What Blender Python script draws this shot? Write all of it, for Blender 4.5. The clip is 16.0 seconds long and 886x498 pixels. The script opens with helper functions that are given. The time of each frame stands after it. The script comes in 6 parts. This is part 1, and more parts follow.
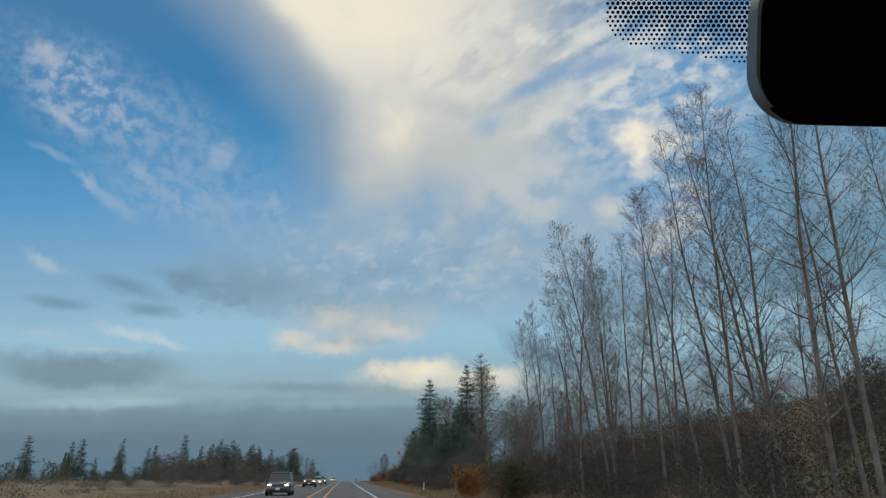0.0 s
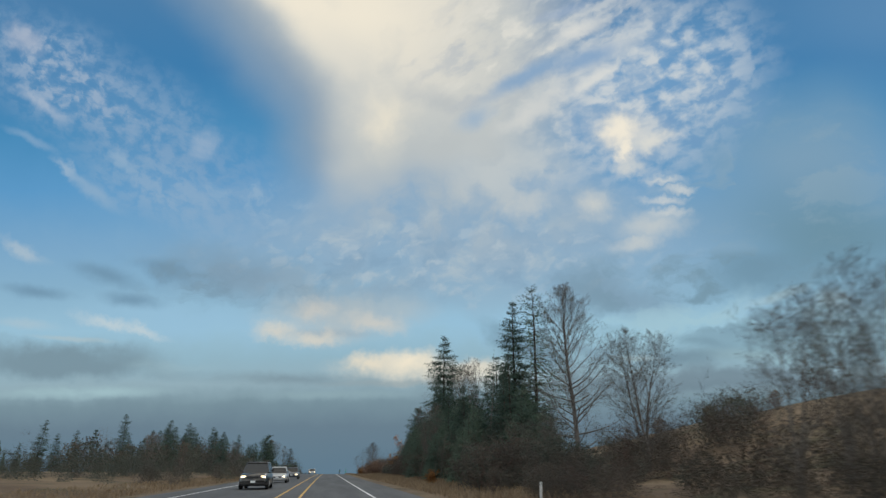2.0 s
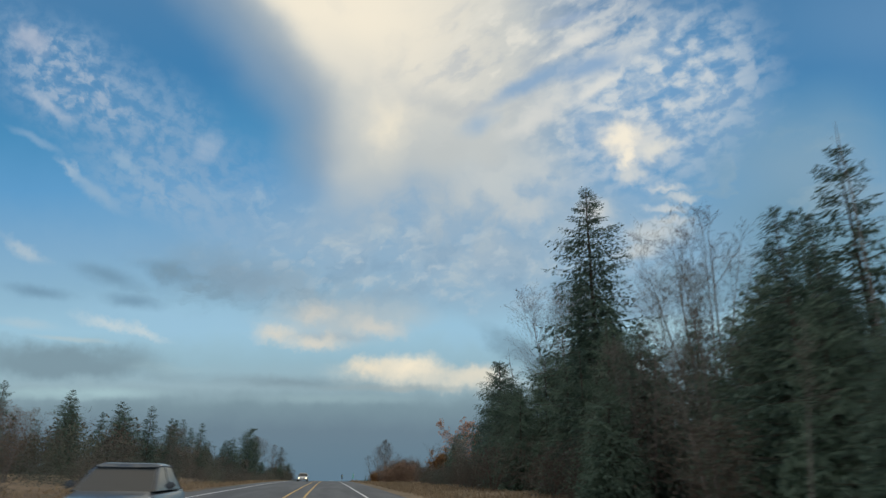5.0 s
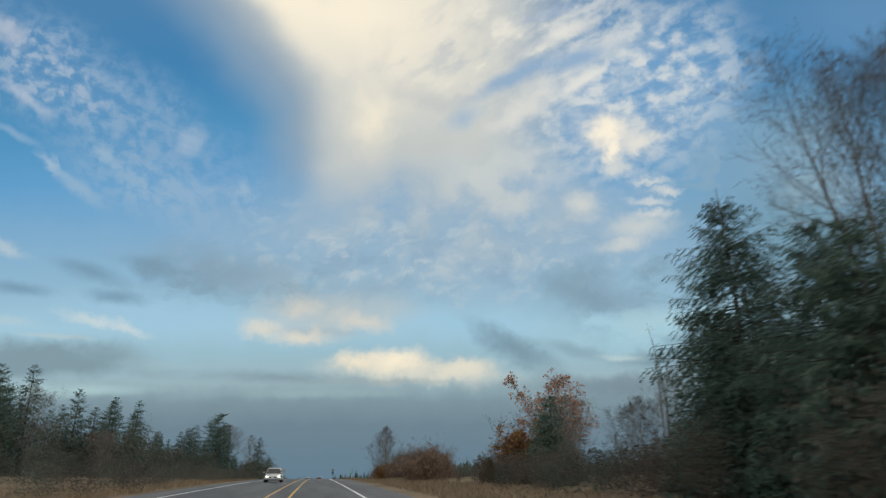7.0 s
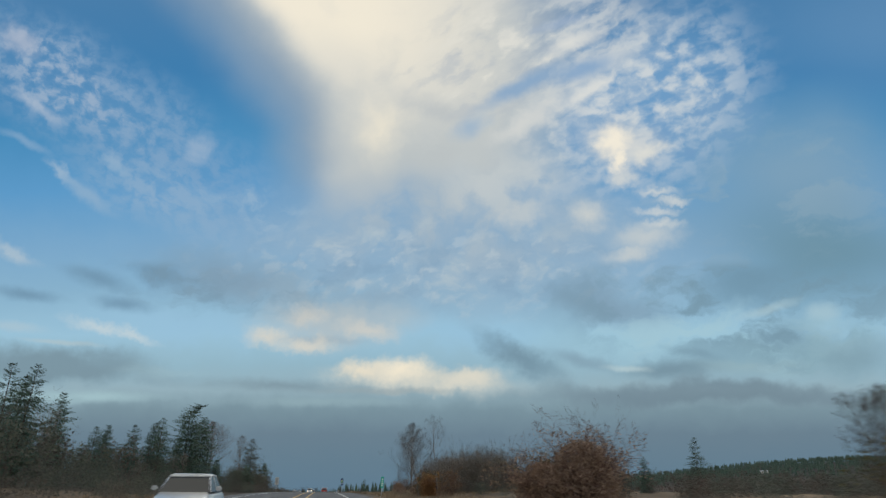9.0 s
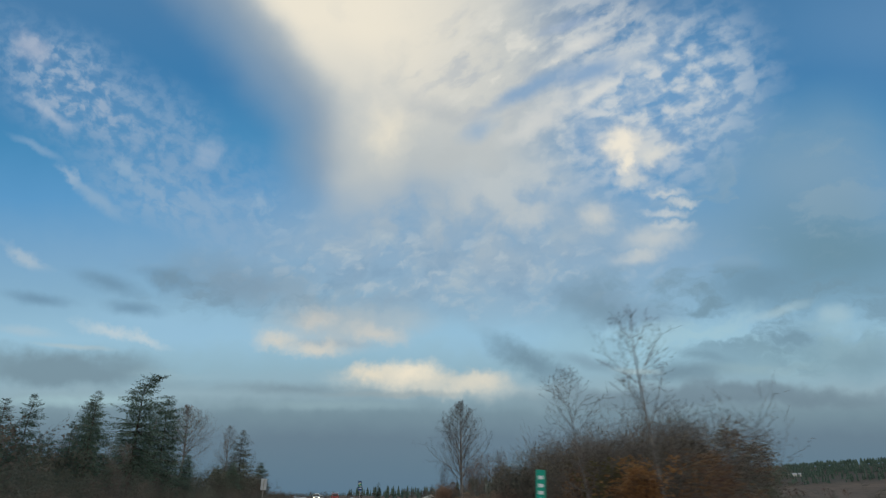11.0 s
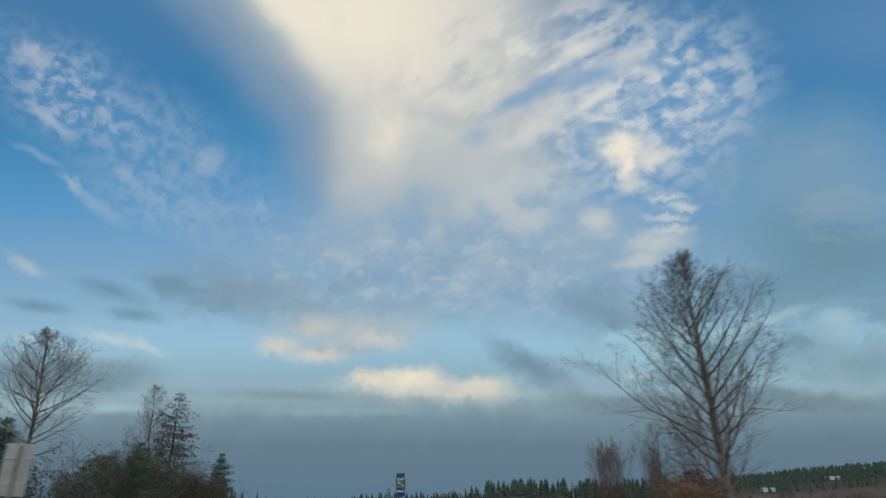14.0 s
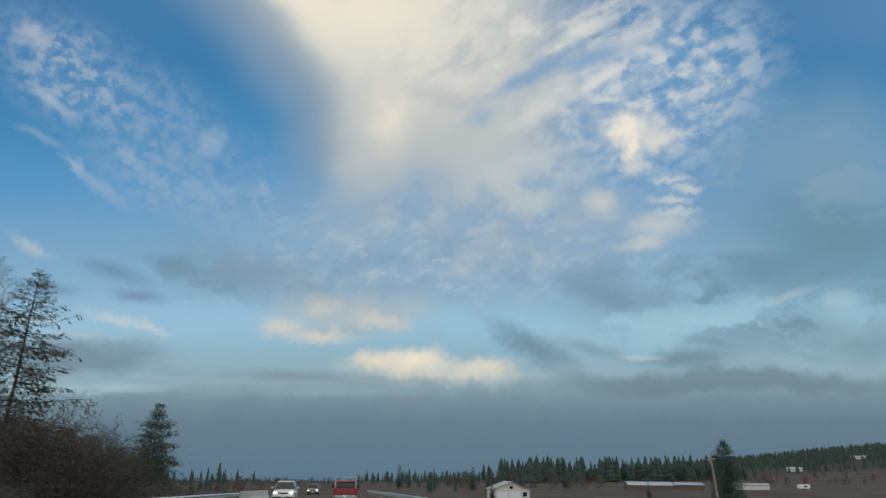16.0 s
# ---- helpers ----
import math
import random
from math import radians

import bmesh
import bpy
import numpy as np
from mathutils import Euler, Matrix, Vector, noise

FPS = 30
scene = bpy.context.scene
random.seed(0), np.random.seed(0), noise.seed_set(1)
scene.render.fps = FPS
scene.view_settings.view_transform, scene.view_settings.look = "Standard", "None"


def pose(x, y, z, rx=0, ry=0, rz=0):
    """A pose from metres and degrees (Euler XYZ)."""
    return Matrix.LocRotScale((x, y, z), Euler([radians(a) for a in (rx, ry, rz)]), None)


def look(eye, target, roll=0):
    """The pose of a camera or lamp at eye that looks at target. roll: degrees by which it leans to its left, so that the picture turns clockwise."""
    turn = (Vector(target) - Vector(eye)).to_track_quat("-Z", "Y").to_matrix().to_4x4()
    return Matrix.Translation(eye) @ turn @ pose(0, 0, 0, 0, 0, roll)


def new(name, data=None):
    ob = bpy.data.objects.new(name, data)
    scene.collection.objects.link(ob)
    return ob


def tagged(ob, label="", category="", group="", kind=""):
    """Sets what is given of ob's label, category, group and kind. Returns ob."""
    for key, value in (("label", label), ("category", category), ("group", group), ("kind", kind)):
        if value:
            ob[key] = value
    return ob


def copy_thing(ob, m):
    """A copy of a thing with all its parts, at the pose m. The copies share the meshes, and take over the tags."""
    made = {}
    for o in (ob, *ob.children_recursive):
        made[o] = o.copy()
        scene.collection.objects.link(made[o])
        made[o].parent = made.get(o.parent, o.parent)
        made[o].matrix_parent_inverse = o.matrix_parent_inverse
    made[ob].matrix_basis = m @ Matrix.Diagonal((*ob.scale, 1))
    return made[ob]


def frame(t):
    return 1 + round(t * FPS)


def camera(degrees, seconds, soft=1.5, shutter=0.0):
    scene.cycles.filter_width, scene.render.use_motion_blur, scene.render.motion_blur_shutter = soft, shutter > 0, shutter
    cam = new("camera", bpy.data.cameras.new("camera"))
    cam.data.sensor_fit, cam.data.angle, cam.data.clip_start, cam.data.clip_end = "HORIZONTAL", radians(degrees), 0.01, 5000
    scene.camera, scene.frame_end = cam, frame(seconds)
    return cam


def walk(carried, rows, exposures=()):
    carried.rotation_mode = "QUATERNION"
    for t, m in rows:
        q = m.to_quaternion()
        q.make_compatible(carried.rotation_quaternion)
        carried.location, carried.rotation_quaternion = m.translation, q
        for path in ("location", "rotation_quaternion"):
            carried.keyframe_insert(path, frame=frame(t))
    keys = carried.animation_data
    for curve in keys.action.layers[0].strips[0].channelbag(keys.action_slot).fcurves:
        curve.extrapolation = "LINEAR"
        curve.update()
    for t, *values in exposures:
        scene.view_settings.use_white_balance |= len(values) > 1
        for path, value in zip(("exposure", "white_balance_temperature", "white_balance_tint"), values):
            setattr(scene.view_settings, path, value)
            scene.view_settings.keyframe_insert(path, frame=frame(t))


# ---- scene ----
# The road: straight ahead is +y, the camera's own line is x = 0 at the start.
SPEED = 25.0
EYE = 1.30


def road_x(y):
    """The sideways drift of the road: a very gentle bend to the right."""
    return 2.6e-5 * max(y, 0.0) ** 2 if y < 900 else 21.06 + 0.0468 * (y - 900)


def road_slope(y):
    s = min(max((y - 150.0) / 330.0, 0.0), 1.0)
    back = min(max((y - 620.0) / 400.0, 0.0), 1.0)
    return 0.004 - 0.030 * s * s * (3 - 2 * s) + 0.024 * back * back * (3 - 2 * back)


_heights = [0.0]
for _i in range(0, 3000):
    _heights.append(_heights[-1] + road_slope(_i + 0.5))


def road_z(y):
    """The height of the road's crown: level, then falling gently away."""
    if y <= 0:
        return 0.004 * y
    if y >= 2999:
        return _heights[2999]
    i = int(y)
    return _heights[i] + (_heights[i + 1] - _heights[i]) * (y - i)


# ---- camera ----
cam = camera(70.3, 16.0, 1.35, 0.36)
TURNS = (
    (0.0, 110.17, 0.00, -8.70), (0.5, 109.88, -0.03, -9.10), (1.0, 109.72, -0.08, -9.50), (1.5, 109.60, -0.05, -9.98),
    (2.0, 109.49, -0.10, -10.28), (2.5, 109.50, -0.28, -10.32), (3.0, 109.64, -0.50, -10.30), (3.5, 109.82, -0.76, -10.10),
    (4.0, 109.97, -0.95, -10.00), (4.6, 110.05, -0.95, -10.15), (5.3, 109.85, -0.75, -10.60), (6.0, 109.60, -0.45, -11.05),
    (6.5, 109.46, -0.30, -11.30), (7.0, 109.41, -0.17, -11.48), (7.5, 109.48, -0.16, -11.53), (8.0, 109.77, -0.27, -11.46),
    (8.5, 110.04, -0.47, -11.34), (9.0, 110.23, -0.67, -11.08), (9.8, 110.40, -0.70, -10.70), (10.7, 110.48, -0.68, -10.35),
    (11.5, 110.54, -0.64, -10.16), (12.0, 110.61, -0.60, -10.09), (12.5, 110.66, -0.52, -10.07), (13.0, 110.70, -0.46, -10.08),
    (13.5, 110.82, -0.43, -10.09), (14.0, 110.98, -0.44, -10.11), (14.5, 111.05, -0.52, -10.15), (15.0, 110.90, -0.66, -10.14),
    (15.5, 110.37, -0.68, -10.18), (16.0, 109.33, -0.59, -9.86))


def stand(t):
    y = SPEED * t
    return road_x(y), y, road_z(y) + EYE


ROWS = [(t, pose(*stand(t), a, b, c)) for t, a, b, c in TURNS]
ROWS.insert(1, (0.034, pose(*stand(0.0), *TURNS[0][1:])))
ROWS.insert(2, (0.1, pose(*stand(0.09), 110.11, 0.0, -8.78)))
ROWS.insert(3, (0.2, pose(*stand(0.2), 110.05, 0.0, -8.86)))
walk(cam, ROWS, ((0.0, 0.0, 6560, 10), (4.0, 0.0, 6560, 10), (6.4, 0.13, 6820, 10), (7.8, 0.11, 6760, 10), (9.2, 0.02, 6540, 10), (11.4, -0.03, 6510, 10), (16.0, -0.04, 6510, 10)))

# ---- world, sun, exposure ----
scene.view_settings.exposure = 0.0


def lin(r, g, b):
    """A colour given in the usual 0-255 steps, as linear light."""
    out = []
    for c in (r, g, b):
        c = c / 255.0
        out.append(c / 12.92 if c <= 0.04045 else ((c + 0.055) / 1.055) ** 2.4)
    return (*out, 1.0)


SUN_AZ, SUN_EL = radians(28.0), radians(38.0)   # behind the bright cloud, ahead and to the right
world = bpy.data.worlds.new("sky")
scene.world = world
world.use_nodes = True
WN, WL = world.node_tree.nodes, world.node_tree.links
WN.clear()


class Web:
    """Short hand for building a node tree."""

    def __init__(self, tree):
        self.n, self.l = tree.nodes, tree.links

    def put(self, socket, value):
        if isinstance(value, bpy.types.NodeSocket):
            self.l.new(value, socket)
        elif value is not None:
            socket.default_value = value

    def math(self, op, a, b=None, c=None, clamp=False):
        n = self.n.new("ShaderNodeMath")
        n.operation, n.use_clamp = op, clamp
        for s, v in zip(n.inputs, (a, b, c)):
            self.put(s, v)
        return n.outputs[0]

    def vec(self, op, a, b=None, out=0):
        n = self.n.new("ShaderNodeVectorMath")
        n.operation = op
        self.put(n.inputs[0], a)
        if b is not None:
            self.put(n.inputs[1], b)
        return n.outputs["Value"] if op == "DOT_PRODUCT" else n.outputs[0]

    def join(self, x, y, z=0.0):
        n = self.n.new("ShaderNodeCombineXYZ")
        for s, v in zip(n.inputs, (x, y, z)):
            self.put(s, v)
        return n.outputs[0]

    def mix(self, fac, a, b, kind="MIX"):
        n = self.n.new("ShaderNodeMix")
        n.data_type, n.blend_type = "RGBA", kind
        self.put(n.inputs[0], fac)
        self.put(n.inputs[6], a)
        self.put(n.inputs[7], b)
        return n.outputs[2]

    def noise(self, vector, scale, detail=4.0, rough=0.55, distortion=0.0, color=False):
        n = self.n.new("ShaderNodeTexNoise")
        self.put(n.inputs["Vector"], vector)
        n.inputs["Scale"].default_value, n.inputs["Detail"].default_value = scale, detail
        n.inputs["Roughness"].default_value, n.inputs["Distortion"].default_value = rough, distortion
        return n.outputs["Color" if color else "Fac"]

    def span(self, value, a, b, c=0.0, d=1.0):
        n = self.n.new("ShaderNodeMapRange")
        n.interpolation_type = "SMOOTHSTEP"
        for s, v in zip(n.inputs, (value, a, b, c, d)):
            self.put(s, v)
        return n.outputs[0]

    def ramp(self, fac, stops):
        n = self.n.new("ShaderNodeValToRGB")
        self.put(n.inputs[0], fac)
        e = n.color_ramp.elements
        while len(e) < len(stops):
            e.new(0.5)
        for el, (at, col) in zip(e, stops):
            el.position, el.color = at, col
        return n.outputs[0]

    def turned(self, vector, loc=(0, 0, 0), rot=0.0, scale=(1, 1, 1), kind="TEXTURE"):
        n = self.n.new("ShaderNodeMapping")
        n.vector_type = kind
        self.put(n.inputs["Vector"], vector)
        n.inputs["Location"].default_value, n.inputs["Scale"].default_value = loc, scale
        n.inputs["Rotation"].default_value = (0, 0, radians(rot))
        return n.outputs[0]


sk = Web(world.node_tree)
way = sk.n.new("ShaderNodeTexCoord").outputs["Generated"]
# A fixed chart of the sky ahead: u to the right, v downwards, flat round a point 20 degrees over the road.
chart = pose(0, 0, 0, 110.23, -0.67, -11.08).to_3x3()
ahead = sk.math("MAXIMUM", sk.vec("DOT_PRODUCT", way, tuple(-chart.col[2])), 0.12)
u0 = sk.math("MULTIPLY_ADD", sk.math("DIVIDE", sk.vec("DOT_PRODUCT", way, tuple(chart.col[0])), ahead), 11.13, 7.84)
v0 = sk.math("MULTIPLY_ADD", sk.math("DIVIDE", sk.vec("DOT_PRODUCT", way, tuple(chart.col[1])), ahead), -11.13, 4.41)
uv = sk.join(u0, v0)
# Cloud edges are ruffled at three sizes.
big = sk.vec("SUBTRACT", sk.noise(uv, 0.6, 2.0, 0.5, color=True), (0.5, 0.5, 0.5))
fine = sk.vec("SUBTRACT", sk.noise(uv, 2.0, 3.0, 0.55, color=True), (0.5, 0.5, 0.5))
tiny = sk.vec("SUBTRACT", sk.noise(uv, 6.5, 3.0, 0.55, color=True), (0.5, 0.5, 0.5))


def pushed(chart_uv, by, amount):
    a = sk.vec("MULTIPLY_ADD", by, amount)
    sk.l.new(chart_uv, a.node.inputs[2])
    return a


soft_uv = pushed(uv, big, (0.9, 0.7, 0))
warp = pushed(pushed(soft_uv, fine, (0.5, 0.36, 0)), tiny, (0.16, 0.12, 0))
calm = pushed(pushed(uv, fine, (0.34, 0.13, 0)), tiny, (0.12, 0.06, 0))
puffy = pushed(pushed(uv, fine, (0.48, 0.34, 0)), tiny, (0.26, 0.20, 0))
banked = pushed(uv, fine, (0.2, 0.30, 0))


def cloud(cx, cy, rx, ry, tilt=0.0, edge=0.8, chart_uv=None):
    """A soft oval in the sky chart, 1 inside and 0 outside."""
    n = sk.n.new("ShaderNodeTexGradient")
    n.gradient_type = "SPHERICAL"
    sk.l.new(sk.turned((warp if ry >= 0.3 else calm) if chart_uv is None else chart_uv, (cx, cy, 0), tilt, (rx, ry, 1)), n.inputs[0])
    return sk.span(n.outputs["Fac"], 0.0, edge)


def times(*f):
    out = f[0]
    for g in f[1:]:
        out = sk.math("MULTIPLY", out, g)
    return out


def either(*f):
    out = f[0]
    for g in f[1:]:
        out = sk.math("MAXIMUM", out, g)
    return out


def grain(scale, tilt, stretch, detail=4.0, rough=0.55, chart_uv=None, at=(0, 0, 0)):
    """Cloud texture drawn out along a slope."""
    return sk.noise(sk.turned(calm if chart_uv is None else chart_uv, at, tilt, (stretch, 1.0, 1)), scale, detail, rough)


sky = sk.ramp(sk.math("DIVIDE", sk.vec("DOT_PRODUCT", banked, (0, 1, 0)), 10.0), (
    (0.00, lin(72, 124, 172)), (0.13, lin(62, 124, 176)), (0.24, lin(72, 138, 188)), (0.34, lin(92, 152, 202)), (0.44, lin(122, 166, 204)),
    (0.52, lin(136, 176, 206)), (0.59, lin(152, 191, 217)), (0.645, lin(146, 180, 200)), (0.69, lin(147, 173, 188)),
    (0.725, lin(120, 144, 159)), (0.77, lin(105, 127, 145)), (0.82, lin(99, 124, 144)), (0.87, lin(94, 121, 144))))


def lay(colour, mask, amount=1.0):
    global sky
    sky = sk.mix(mask if amount == 1.0 else sk.math("MULTIPLY", mask, amount), sky, lin(*colour))


n_soft = sk.noise(soft_uv, 0.8, 3.0, 0.5)
n_mid = sk.noise(warp, 1.1, 4.0, 0.55)
n_mott = grain(1.9, -8, 1.5, 4.0, 0.55, warp)
n_band = grain(1.5, 3, 3.6)
n_cell = grain(4.6, 30, 1.25, 4.0, 0.55)
n_rag = grain(1.25, -5, 2.1, 5.0, 0.58, warp, (0.4, 2.2, 0))
n_wisp = grain(2.3, -30, 2.1, 4.0, 0.55, calm, (3.1, 0.7, 0))
n_puff = grain(3.7, -22, 1.5, 3.0, 0.5, calm, (1.3, 5.2, 0))
# the veil through the middle of the sky, thin and blue-grey, mottled
lay((150, 174, 198), times(cloud(8.2, 4.3, 6.4, 1.9, 0, 0.9, soft_uv), sk.span(n_soft, 0.2, 0.6, 0.6, 1.0)), 0.85)
lay((172, 184, 196), times(cloud(8.0, 3.9, 3.6, 1.3, 0, 0.9, soft_uv), sk.span(n_mid, 0.35, 0.65)), 0.75)
lay((126, 158, 188), times(cloud(7.0, 4.8, 6.5, 0.9, 0, 0.8), sk.span(n_mott, 0.52, 0.34)), 0.55)
lay((184, 196, 205), times(cloud(7.6, 4.6, 5.0, 1.0, 0, 0.8), sk.span(n_mott, 0.52, 0.72)), 0.6)
lay((188, 200, 211), times(cloud(7.6, 4.75, 5.8, 1.2, 0, 0.9, soft_uv), sk.span(n_puff, 0.50, 0.72)), 0.55)
lay((126, 150, 172), times(cloud(4.1, 5.0, 2.0, 0.75, 14, 1.0), sk.span(n_mott, 0.30, 0.55, 0.4, 1.0)), 0.75)
lay((150, 168, 184), times(cloud(6.0, 5.3, 2.4, 0.6, 0, 1.0), sk.span(n_mid, 0.3, 0.6)), 0.6)
# broad tones on the right
lay((124, 158, 186), cloud(14.2, 3.1, 3.4, 2.0, 0, 1.0, soft_uv), 0.95)
lay((108, 144, 166), cloud(14.6, 4.5, 3.2, 1.4, 10, 1.0, soft_uv), 0.95)
lay((140, 166, 186), times(cloud(13.6, 3.6, 3.4, 1.6, -12, 0.8), sk.span(n_rag, 0.50, 0.62)), 0.5)
lay((112, 150, 190), cloud(15.6, 0.6, 3.0, 1.6, 0, 1.0, soft_uv), 0.4)
common = sky
# the flock of small clouds with the blue between
lay((112, 156, 200), cloud(11.4, 1.7, 2.9, 2.0, -20, 0.9, soft_uv), 0.9)
lay((176, 192, 211), times(cloud(11.2, 1.9, 3.2, 2.1, -25, 0.7), sk.span(n_puff, 0.34, 0.62)), 0.85)
lay((206, 211, 218), times(cloud(11.0, 1.7, 2.7, 1.7, -25, 0.8), sk.span(n_puff, 0.50, 0.70)), 0.8)
lay((198, 204, 212), times(cloud(10.0, 0.9, 2.3, 1.7, -25, 0.7), sk.span(n_wisp, 0.34, 0.60)), 0.85)
lay((128, 160, 198), times(cloud(12.4, 2.3, 1.6, 0.9, -20, 0.9), sk.span(n_puff, 0.48, 0.36)), 0.7)
# the great pale cloud: its slanting left side, blue-grey shoulder and lit core
slant = sk.math("MULTIPLY_ADD", sk.vec("DOT_PRODUCT", uv, (0.76, -0.65, 0)), 1.0, -3.32)
upright_side = sk.math("SUBTRACT", sk.vec("DOT_PRODUCT", uv, (1, 0.06, 0)), 5.98)
inside = sk.math("SMOOTH_MAX", slant, upright_side, 0.4)
inside = sk.math("ADD", inside, sk.math("MULTIPLY", sk.vec("DOT_PRODUCT", big, (1, 0, 0)), 0.45))
inside = sk.math("ADD", inside, sk.math("MULTIPLY", sk.vec("DOT_PRODUCT", fine, (1, 0, 0)), 0.16))
down = sk.math("ADD", v0, sk.math("MULTIPLY", sk.vec("DOT_PRODUCT", big, (0, 1, 0)), 1.2))
lay((104, 146, 186), times(sk.span(inside, -1.7, -0.5), cloud(5.0, 1.0, 2.6, 2.8, 40, 0.8, uv)), 0.5)
lay((148, 164, 182), times(sk.span(inside, -1.5, 0.0), sk.span(down, 3.9, 2.4), sk.span(u0, 9.5, 7.0)), 0.88)
lay((190, 195, 199), times(sk.span(inside, -0.5, 0.45), sk.span(down, 4.1, 2.9), sk.span(u0, 10.6, 8.4)), 0.95)
lay((216, 214, 210), times(sk.span(inside, -0.22, 0.7), sk.span(down, 3.0, 1.4), sk.span(u0, 10.0, 7.6), sk.span(n_mid, 0.25, 0.55, 0.55, 1.0)), 0.85)
lay((240, 231, 217), times(sk.span(inside, -0.10, 0.50), sk.span(down, 1.9, 0.3), sk.span(u0, 9.2, 6.2), sk.span(n_mid, 0.2, 0.5, 0.75, 1.0)), 0.95)
lay((234, 226, 212), times(cloud(6.75, 2.3, 0.75, 0.95, -10, 1.0), sk.span(n_mid, 0.3, 0.6, 0.6, 1.0)), 0.8)
lay((172, 180, 190), times(cloud(7.6, 1.9, 1.1, 0.42, 22, 1.0), sk.span(n_mid, 0.3, 0.6)), 0.55)
lay((182, 188, 194), times(cloud(7.4, 2.7, 0.9, 0.6, 0, 1.0), sk.span(n_mott, 0.35, 0.6)), 0.55)
# folds, slits of blue and bright edges in its broken right side
lay((176, 184, 196), times(cloud(8.6, 1.1, 2.3, 1.8, -30, 0.8), sk.span(n_wisp, 0.52, 0.34)), 0.6)
lay((232, 228, 222), times(cloud(8.9, 1.0, 1.9, 1.4, -30, 0.8), sk.span(n_wisp, 0.52, 0.68)), 0.6)
lay((126, 161, 200), cloud(9.25, 1.52, 1.35, 0.24, -27, 0.9), 0.85)
lay((116, 156, 200), cloud(10.3, 1.25, 0.9, 0.24, -20, 0.9), 0.75)
lay((146, 174, 205), cloud(8.35, 2.25, 0.55, 0.28, -25, 1.0), 0.7)
lay((134, 166, 202), cloud(10.25, 2.45, 0.45, 0.6, 10, 1.0), 0.6)
lay((150, 170, 200), cloud(9.9, 0.42, 0.8, 0.16, -16, 1.0), 0.7)
lay((214, 214, 214), cloud(9.4, 2.15, 1.0, 0.30, -30, 0.9), 0.75)
lay((220, 220, 220), cloud(10.45, 1.6, 0.75, 0.17, -36, 0.9), 0.85)
lay((222, 221, 220), cloud(10.2, 0.72, 0.75, 0.20, -20, 0.9), 0.75)
lay((196, 202, 207), times(cloud(9.0, 3.3, 1.7, 0.9, -10, 0.8), sk.span(n_mid, 0.35, 0.6)), 0.6)
# bright heads and short rows below the flock
lay((204, 207, 211), cloud(11.05, 2.55, 1.0, 0.62, 12, 0.9, puffy), 0.75)
lay((242, 233, 220), either(cloud(10.85, 2.5, 0.50, 0.42, 30, 0.9, puffy), cloud(10.98, 2.85, 0.24, 0.42, 10, 0.9, puffy)), 0.95)
lay((222, 220, 216), cloud(11.45, 2.72, 0.55, 0.22, -18, 0.9, puffy), 0.8)
lay((212, 213, 213), cloud(11.0, 3.2, 0.40, 0.20, -20, 0.9, puffy), 0.7)
lay((206, 210, 214), either(*[cloud(cx, cy, rx, 0.12, 2, 1.0, puffy) for cx, cy, rx in ((11.65, 3.38, 0.60), (11.9, 3.55, 0.45), (11.6, 3.72, 0.6), (11.7, 3.92, 0.5))]), 0.75)
lay((208, 209, 208), cloud(10.42, 3.82, 0.55, 0.40, 10, 1.0, puffy), 0.75)
lay((198, 202, 205), cloud(9.25, 3.78, 0.75, 0.34, -15, 0.9, puffy), 0.7)
lay((198, 203, 207), either(cloud(11.45, 4.15, 0.95, 0.42, -6, 1.0, puffy), cloud(11.2, 4.45, 0.8, 0.3, -16, 1.0, puffy)), 0.8)
# small flecks over the blue, in a long slanting drift
drift = cloud(1.9, 2.0, 4.3, 1.35, 32, 0.8, soft_uv)
lay((108, 152, 196), drift, 0.40)
lay((140, 168, 200), times(drift, sk.span(n_cell, 0.34, 0.66)), 0.6)
lay((164, 180, 204), times(cloud(1.0, 1.4, 1.8, 0.9, 32, 0.8), sk.span(n_cell, 0.44, 0.68)), 0.6)
lay((178, 186, 206), cloud(0.35, 0.72, 0.55, 0.36, 38, 0.9, puffy), 0.65)
lay((172, 186, 208), cloud(0.65, 1.88, 0.75, 0.15, 34, 0.9), 0.65)
lay((166, 184, 208), cloud(3.5, 2.65, 0.42, 0.36, -40, 1.0, puffy), 0.55)
lay((150, 178, 206), cloud(2.05, 2.9, 0.36, 0.20, 40, 0.9, puffy), 0.6)
lay((142, 172, 204), cloud(0.45, 2.5, 0.75, 0.10, 26, 0.9), 0.55)
lay((172, 190, 210), cloud(1.08, 3.05, 0.5, 0.16, 42, 1.0, puffy), 0.6)
lay((148, 176, 204), cloud(1.55, 3.45, 0.85, 0.20, 36, 0.9), 0.65)
lay((142, 172, 203), times(cloud(2.8, 3.55, 2.4, 0.75, 24, 0.9), sk.span(n_cell, 0.34, 0.60, 0.3, 1.0)), 0.7)
lay((160, 184, 208), times(cloud(4.6, 3.7, 1.6, 0.7, 10, 0.9), sk.span(n_mott, 0.45, 0.65)), 0.6)
lay((184, 197, 209), cloud(0.25, 4.5, 0.75, 0.22, 30, 1.0, puffy), 0.6)
upper_sky, sky = sky, common
